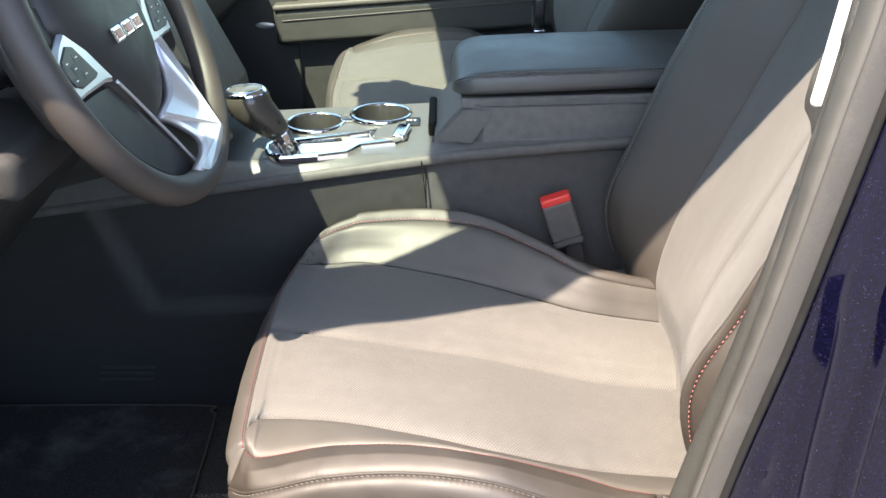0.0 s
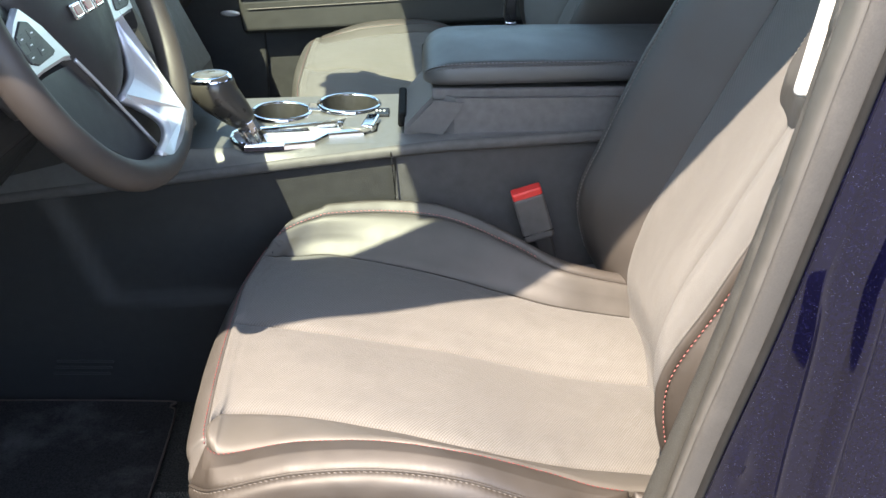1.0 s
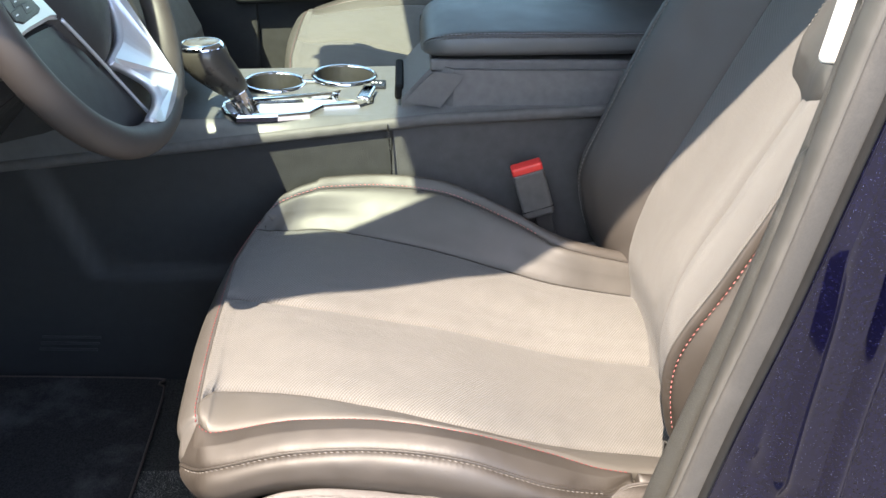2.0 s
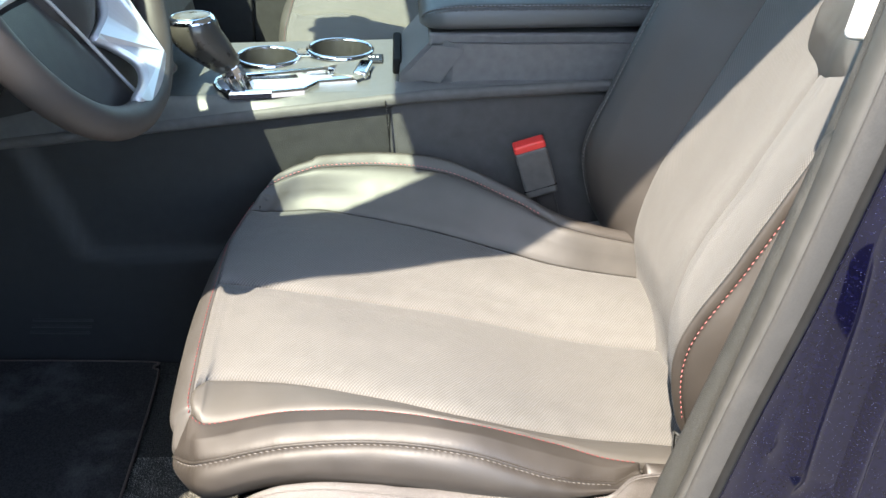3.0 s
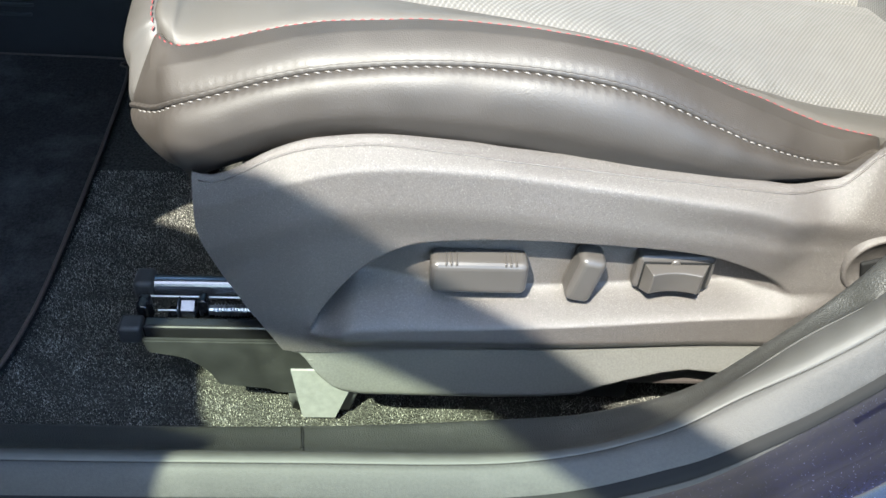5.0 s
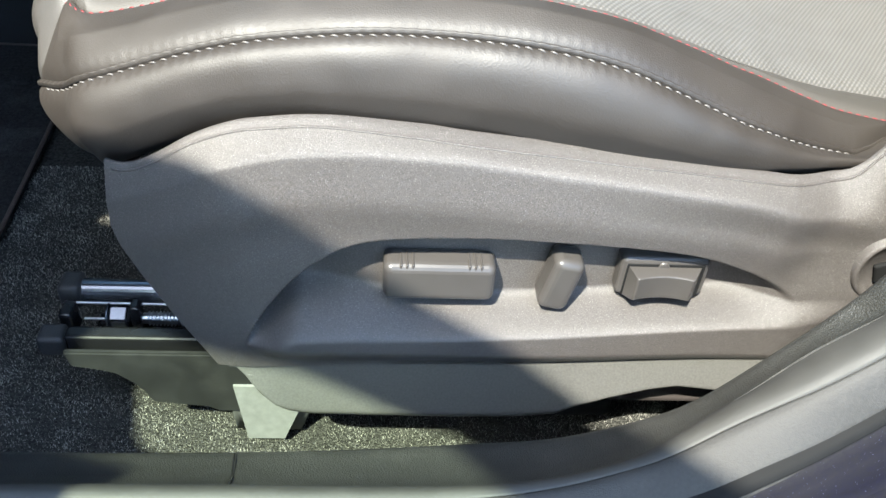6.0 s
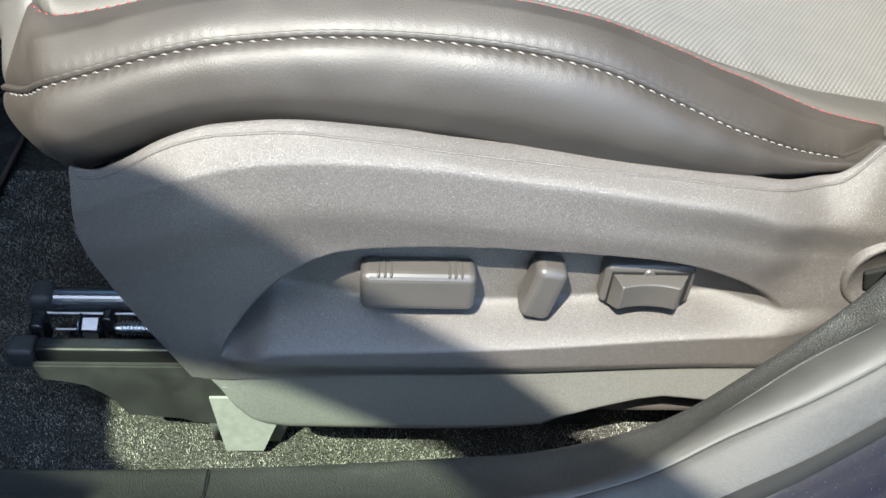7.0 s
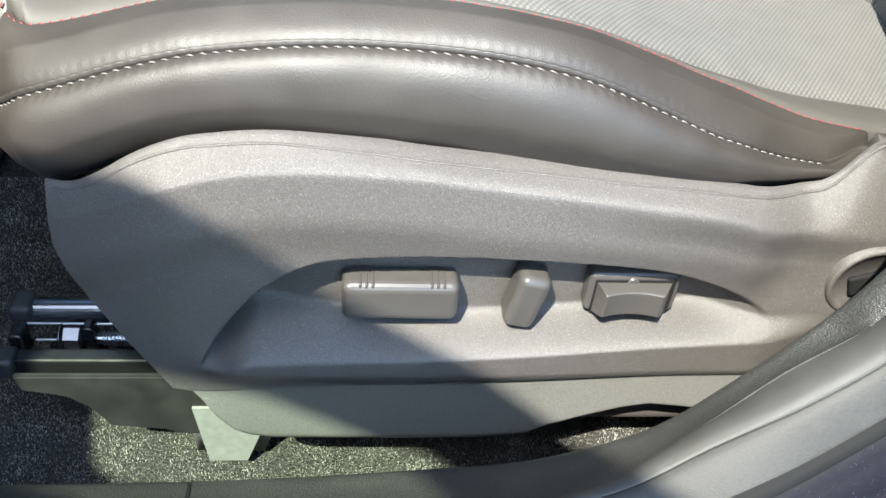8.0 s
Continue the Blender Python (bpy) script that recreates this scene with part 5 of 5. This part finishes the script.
def pressed(p):
    """The stamped pillar: a leaning flange, a leaning crease that leaves it lower down and ends in a rounded toe, a dimple between them."""
    z = float(p[2])
    f = 0.0125 + 0.19 * float(np.clip(0.60 - z, 0.0, 0.22))
    toe = 0.3 + 0.7 * float(smooth01((0.66 - z) / 0.12))
    toe *= float(smooth01((z - 0.392) / 0.016))
    dent = 0.0045 * math.exp(-((z - 0.435) / 0.014) ** 2)
    mid = 0.5 * (0.0115 + f)
    return [(0.0036, 0.012), (0.0044, 0.0062), (0.0048, 0.0056), (0.0086, 0.0020), (0.0092, 0.0018), (0.0098, 0.0022), (0.0104, 0.0044), (0.0118, 0.0052),
            (mid - 0.004 if mid > 0.017 else mid - 0.0001, 0.0054), (mid, 0.0054 - dent), (mid + 0.004 if mid > 0.017 else mid + 0.0001, 0.0054), (f, 0.0056), (f + 0.0006, 0.0054),
            (f + 0.0092, 0.0054 - 0.0084 * toe), (f + 0.0100, 0.0053 - 0.0088 * toe), (f + 0.0108, 0.0052 - 0.0084 * toe), (f + 0.014, 0.0050 - 0.0050 * toe), (f + 0.020, 0.0046 - 0.0036 * toe), (f + 0.040, 0.001),
            (f + 0.045, -0.006), (f + 0.050, -0.0085), (f + 0.055, -0.0075), (f + 0.060, -0.002), (f + 0.10, -0.005), (f + 0.15, -0.016), (f + 0.20, -0.012), (f + 0.22, 0.026)]


body_loft("seal_lip", lambda p: [(-0.003, 0.003), (-0.001, -0.002), (0.0015, -0.0045), (0.0040, -0.0035), (0.0055, 0.004)], LIP, "black rubber lip of the door seal", "seal lip")
body_side = body_loft("body_side", pressed, PAINT, "midnight blue metallic painted door pillar and sill", "car body")
body_side.data.set_sharp_from_angle(angle=radians(48))
# sill trim between carpet and seal
V = []
for i in range(len(inner)):
    a, b, o = inner[i], bound[i], away[i]
    n = np.cross(along[i], b - a)
    n = n / np.linalg.norm(n)
    n = n if n[1] < 0 else -n
    V.append([a + o * 0.10 + np.array((0, 0.055, 0)), a + o * 0.02 + np.array((0, 0.014, 0)), a + o * 0.004 + np.array((0, 0.004, 0)), a, a * 0.9 + b * 0.1 + n * 0.001, a * 0.5 + b * 0.5 + n * 0.003, a * 0.1 + b * 0.9 + n * 0.0012, b + (b - a) * 0.12 - n * 0.002,
              b + o * 0.03])
V = np.array(V)
sill_trim = raw("sill_trim", V.reshape(-1, 3), grid_faces(*V.shape[:2]), pebble(material("grained_sill_plastic", (0.034, 0.034, 0.031), 0.48, spread=0.25, scale=900, stain=0.05, stain_scale=25), 1300, 0.8, 0.0004), None)
# glints of the sill's grain, painted as paler cells
flakes_or_glints(sill_trim.data.materials[0], 1500, (0.10, 0.097, 0.09), 0.92)
tagged(sill_trim, "dark grained plastic sill and pillar trim", "sill trim", kind="structure")
joint = catmull([(-0.1182, 0.5605, 0.1398), (-0.1165, 0.5475, 0.1478), (-0.1155, 0.5391, 0.1528), (-0.1148, 0.5306, 0.1614), (-0.1140, 0.5225, 0.1690)], 5)
swept("sill_joint", joint, ring(0.0009, 6, 0.0005), (0, 0.62, 0.785), BLACK, sill_trim)
pillar_trim = part("pillar_trim", rounded(0.300, 0.612, 0.955, 0.018, 0.010, 0.51, 0.008, 3, Matrix.Rotation(radians(5.2), 3, "Y")), LINER, None)
tagged(pillar_trim, "pale grey pillar trim in full sun", "pillar trim", kind="structure")
label_ob = part("warning_label", rounded(0.205, 0.4905, 0.200, 0.030, 0.0015, 0.038, 0.0005, 1, Matrix.Rotation(radians(-25), 3, "Y")), WHITE, None)
tagged(label_ob, "white paper label on the blue door pillar", "label")

# ---- car shell that shades the cabin ----
car_shell = root("car_shell", "midnight blue car roof, pillars and glass above the seats", "car body", kind="structure")
RAIL = [(-1.05, 0.445, 0.69), (-0.80, 0.460, 0.790), (-0.55, 0.478, 0.905), (-0.42, 0.490, 0.955), (-0.34, 0.500, 0.968), (-0.25, 0.503, 1.022), (-0.12, 0.505, 1.125), (0.01, 0.528, 1.200), (0.10, 0.540, 1.240), (0.18, 0.546, 1.255),
        (0.35, 0.555, 1.270), (0.70, 0.565, 1.28)]
rail = catmull(RAIL, 6)
swept("a_pillar", rail, [(0.0, 0.0), (-0.035, 0.0), (-0.105, 0.030), (-0.120, 0.075), (-0.100, 0.105), (-0.035, 0.075), (-0.003, 0.030)], (0, 0, 1), PAINT, car_shell)
roof = []
for x in np.linspace(-0.22, 1.2, 12):
    roof.append([(x, y, 1.25 + 0.055 * (1 - ((y - 1.275) / 0.68) ** 2) - 0.10 * max(0, -0.05 - x) ** 1.0 - 0.05 * max(0, x - 0.8)) for y in np.linspace(0.585, 1.965, 14)])
roof = np.array(roof)
low = roof.copy()
low[:, :, 2] -= 0.045
raw("roof", roof.reshape(-1, 3), [f[::-1] for f in grid_faces(*roof.shape[:2])], PAINT, car_shell)
raw("headliner", low.reshape(-1, 3), grid_faces(*roof.shape[:2]), LINER, car_shell, "pale grey headliner")
swept("header_rail", [(-0.225, 0.60, 1.20), (-0.235, 1.275, 1.26), (-0.225, 1.95, 1.20)], [(-0.04, -0.03), (0.04, -0.03), (0.04, 0.03), (-0.04, 0.03)], (0, 0, 1), PAINT, car_shell)
ws = np.array([[(-0.235, 0.51, 1.165), (-0.245, 1.275, 1.285), (-0.235, 2.04, 1.165)], [(-1.05, 0.47, 0.775), (-1.12, 1.275, 0.83), (-1.05, 2.08, 0.775)]])
ws = net_at(np.array([ws[0], ws[0] * 0.5 + ws[1] * 0.5 + np.array((0, 0, 0.02)), ws[1]]), np.linspace(0, 2, 9), np.linspace(0, 2, 13))
raw("windscreen", ws.reshape(-1, 3), grid_faces(9, 13), SCREEN, car_shell, "green tinted windscreen")
part("sensor_housing", rounded(-0.335, 1.135, 1.150, 0.15, 0.13, 0.030, 0.014, 3, Matrix.Rotation(radians(-14), 3, "Y")), BLACK, car_shell, "black sensor housing behind the mirror")
part("mirror", rounded(-0.330, 1.135, 1.125, 0.030, 0.19, 0.060, 0.014, 3), BLACK, car_shell, "black interior mirror")
rod("mirror_stem", (-0.37, 1.135, 1.12), (-0.42, 1.135, 1.16), 0.010, BLACK, car_shell)
far_rail = rail.copy()
far_rail[:, 1] = 2.55 - far_rail[:, 1]
swept("far_pillar", far_rail, [(0.0, 0.0), (0.035, 0.0), (0.105, 0.030), (0.120, 0.075), (0.100, 0.105), (0.035, 0.075), (0.003, 0.030)], (0, 0, 1), PAINT, car_shell)
# passenger door and rear
pd = root("passenger_door", "closed passenger door with padded grey panel", "car door")
part("door_card", rounded(-0.05, 2.03, 0.36, 1.30, 0.06, 0.66, 0.02), DARK, pd, "dark plastic door card")
part("armrest_insert", rounded(0.12, 1.985, 0.497, 1.00, 0.06, 0.078, 0.012, 4, Matrix.Rotation(radians(-4), 3, "Y")), material("grey_door_vinyl", (0.036, 0.036, 0.034), 0.55, spread=0.1, scale=60), pd, "grey padded armrest")
rod("piping", (-0.36, 1.953, 0.478), (0.55, 1.953, 0.552), 0.0012, TRIM, pd, "thin grey piping")
part("armrest_top", rounded(0.12, 1.983, 0.541, 1.00, 0.070, 0.012, 0.005, 3, Matrix.Rotation(radians(-4), 3, "Y")), TRIM, pd, "pale grey top of the armrest")
part("upper_card", rounded(0.14, 2.005, 0.63, 0.92, 0.05, 0.10, 0.02, 4), TRIM, pd)
part("speaker_grille", rounded(-0.45, 1.992, 0.40, 0.24, 0.012, 0.28, 0.006, 3), DARK, pd, "black speaker grille")
bm = bmesh.new()
bmesh.ops.create_uvsphere(bm, u_segments=24, v_segments=10, radius=1)
bmesh.ops.transform(bm, matrix=Matrix.Translation((-0.405, 1.984, 0.462)) @ Matrix.Diagonal((0.022, 0.003, 0.007, 1)), verts=bm.verts)
part("badge", bm, SILVER, pd, "small oval silver badge")
part("outer_skin", rounded(-0.05, 2.10, 0.34, 1.30, 0.06, 0.85, 0.025), PAINT, pd)
part("window", rounded(0.0, 2.03, 0.95, 1.20, 0.004, 0.50, 0.001, 1), GLASS, pd, "green tinted side glass")
rear = root("rear_cabin_wall", "dark rear of the cabin behind the front seats", "cabin wall", kind="structure")
part("rear_panel", rounded(1.10, 1.275, 0.50, 0.05, 1.45, 1.0, 0.02), DARK, rear)
part("far_b_pillar", rounded(0.62, 2.03, 0.62, 0.12, 0.08, 1.30, 0.02), DARK, rear)
part("rear_side", rounded(0.80, 0.52, 0.42, 0.70, 0.06, 0.80, 0.02), PAINT, rear)
part("far_rear_side", rounded(0.85, 2.06, 0.42, 0.50, 0.06, 0.80, 0.02), PAINT, rear)
part("firewall", rounded(-1.03, 1.275, 0.42, 0.04, 1.56, 0.85, 0.01), DARK, rear)
part("kick_panel", rounded(-0.85, 0.545, 0.42, 0.34, 0.03, 0.50, 0.01), DARK, rear)
part("front_wing", rounded(-1.35, 1.275, 0.30, 0.60, 1.64, 0.80, 0.10, 4), PAINT, rear)
part("underbody", rounded(-0.05, 1.275, -0.06, 2.5, 1.58, 0.14, 0.02), BLACK, rear)

# ---- open driver's door ----
car_door = root("driver_door", "open midnight blue driver's door with framed tinted window", "car door")
DH, DA = Vector((-0.75, 0.42, 0)), radians(50)
DD, DN = Vector((math.cos(DA), -math.sin(DA), 0)), Vector((math.sin(DA), math.cos(DA), 0))


def door_plate(name, outline, thick, mat, label="", back=0.0, r=0.006):
    bm = slab(outline, thick, DD, (0, 0, 1), DH + DN * back, r)
    return part(name, bm, mat, car_door, label)


door_plate("door_skin", [(-0.06, -0.02), (0.96, 0.02), (1.02, 0.20), (1.04, 0.60), (1.05, 0.79), (-0.06, 0.77)], 0.10, PAINT, "midnight blue door panel")
TOPLINE = [(-0.16, 0.74), (0.02, 0.84), (0.20, 0.965), (0.458, 1.136), (0.615, 1.198), (0.80, 1.235), (0.95, 1.245), (1.04, 1.22)]
INLINE = [(0.96, 1.172), (0.80, 1.168), (0.68, 1.146), (0.60, 1.130), (0.548, 1.102), (0.522, 1.087), (0.48, 1.050), (0.445, 1.028), (0.405, 1.004), (0.372, 0.968), (0.362, 0.880)]
# frame is unseen; its raised lower front step is added to shade the sill
door_plate("window_frame", TOPLINE + [(1.05, 0.78), (0.975, 0.78)] + INLINE + [(0.392, 0.848), (0.415, 0.856), (0.440, 0.879), (0.468, 0.903), (0.484, 0.905), (0.488, 0.76), (-0.16, 0.66)], 0.035, LIP, "black window frame", back=0.03)
door_plate("window_glass", [(0.390, 0.76), (0.98, 0.78), (0.965, 1.175), (0.80, 1.178), (0.68, 1.160), (0.60, 1.130), (0.52, 1.082), (0.44, 1.020), (0.345, 0.960), (0.340, 0.860)], 0.004, GLASS, "green tinted door glass", back=0.046, r=0)

# ---- ground ----
gv = []
for r in (0, 1, 2, 4, 8, 16, 40, 120, 400, 1500):
    gv.append([(r * math.cos(a), 1.0 + r * math.sin(a), -0.42) for a in np.linspace(0, 2 * math.pi, 48, endpoint=False)])
gv = np.array(gv)
ground = raw("ground", gv.reshape(-1, 3), grid_faces(*gv.shape[:2], True), ASPHALT, None)
tagged(ground, "grey weathered asphalt of a sunny parking lot", "ground", kind="structure")
for x in (-1.25, 0.95):
    for y in (0.55, 2.0):
        w = root("wheel", "black tyre on an alloy rim under the car", "wheel", group="wheels")
        rod("tyre", (x, y - 0.11, -0.10), (x, y + 0.11, -0.10), 0.32, LIP, w, n=40)
        rod("rim_disc", (x, y - 0.115, -0.10), (x, y + 0.115, -0.10), 0.21, SILVER, w, n=32)
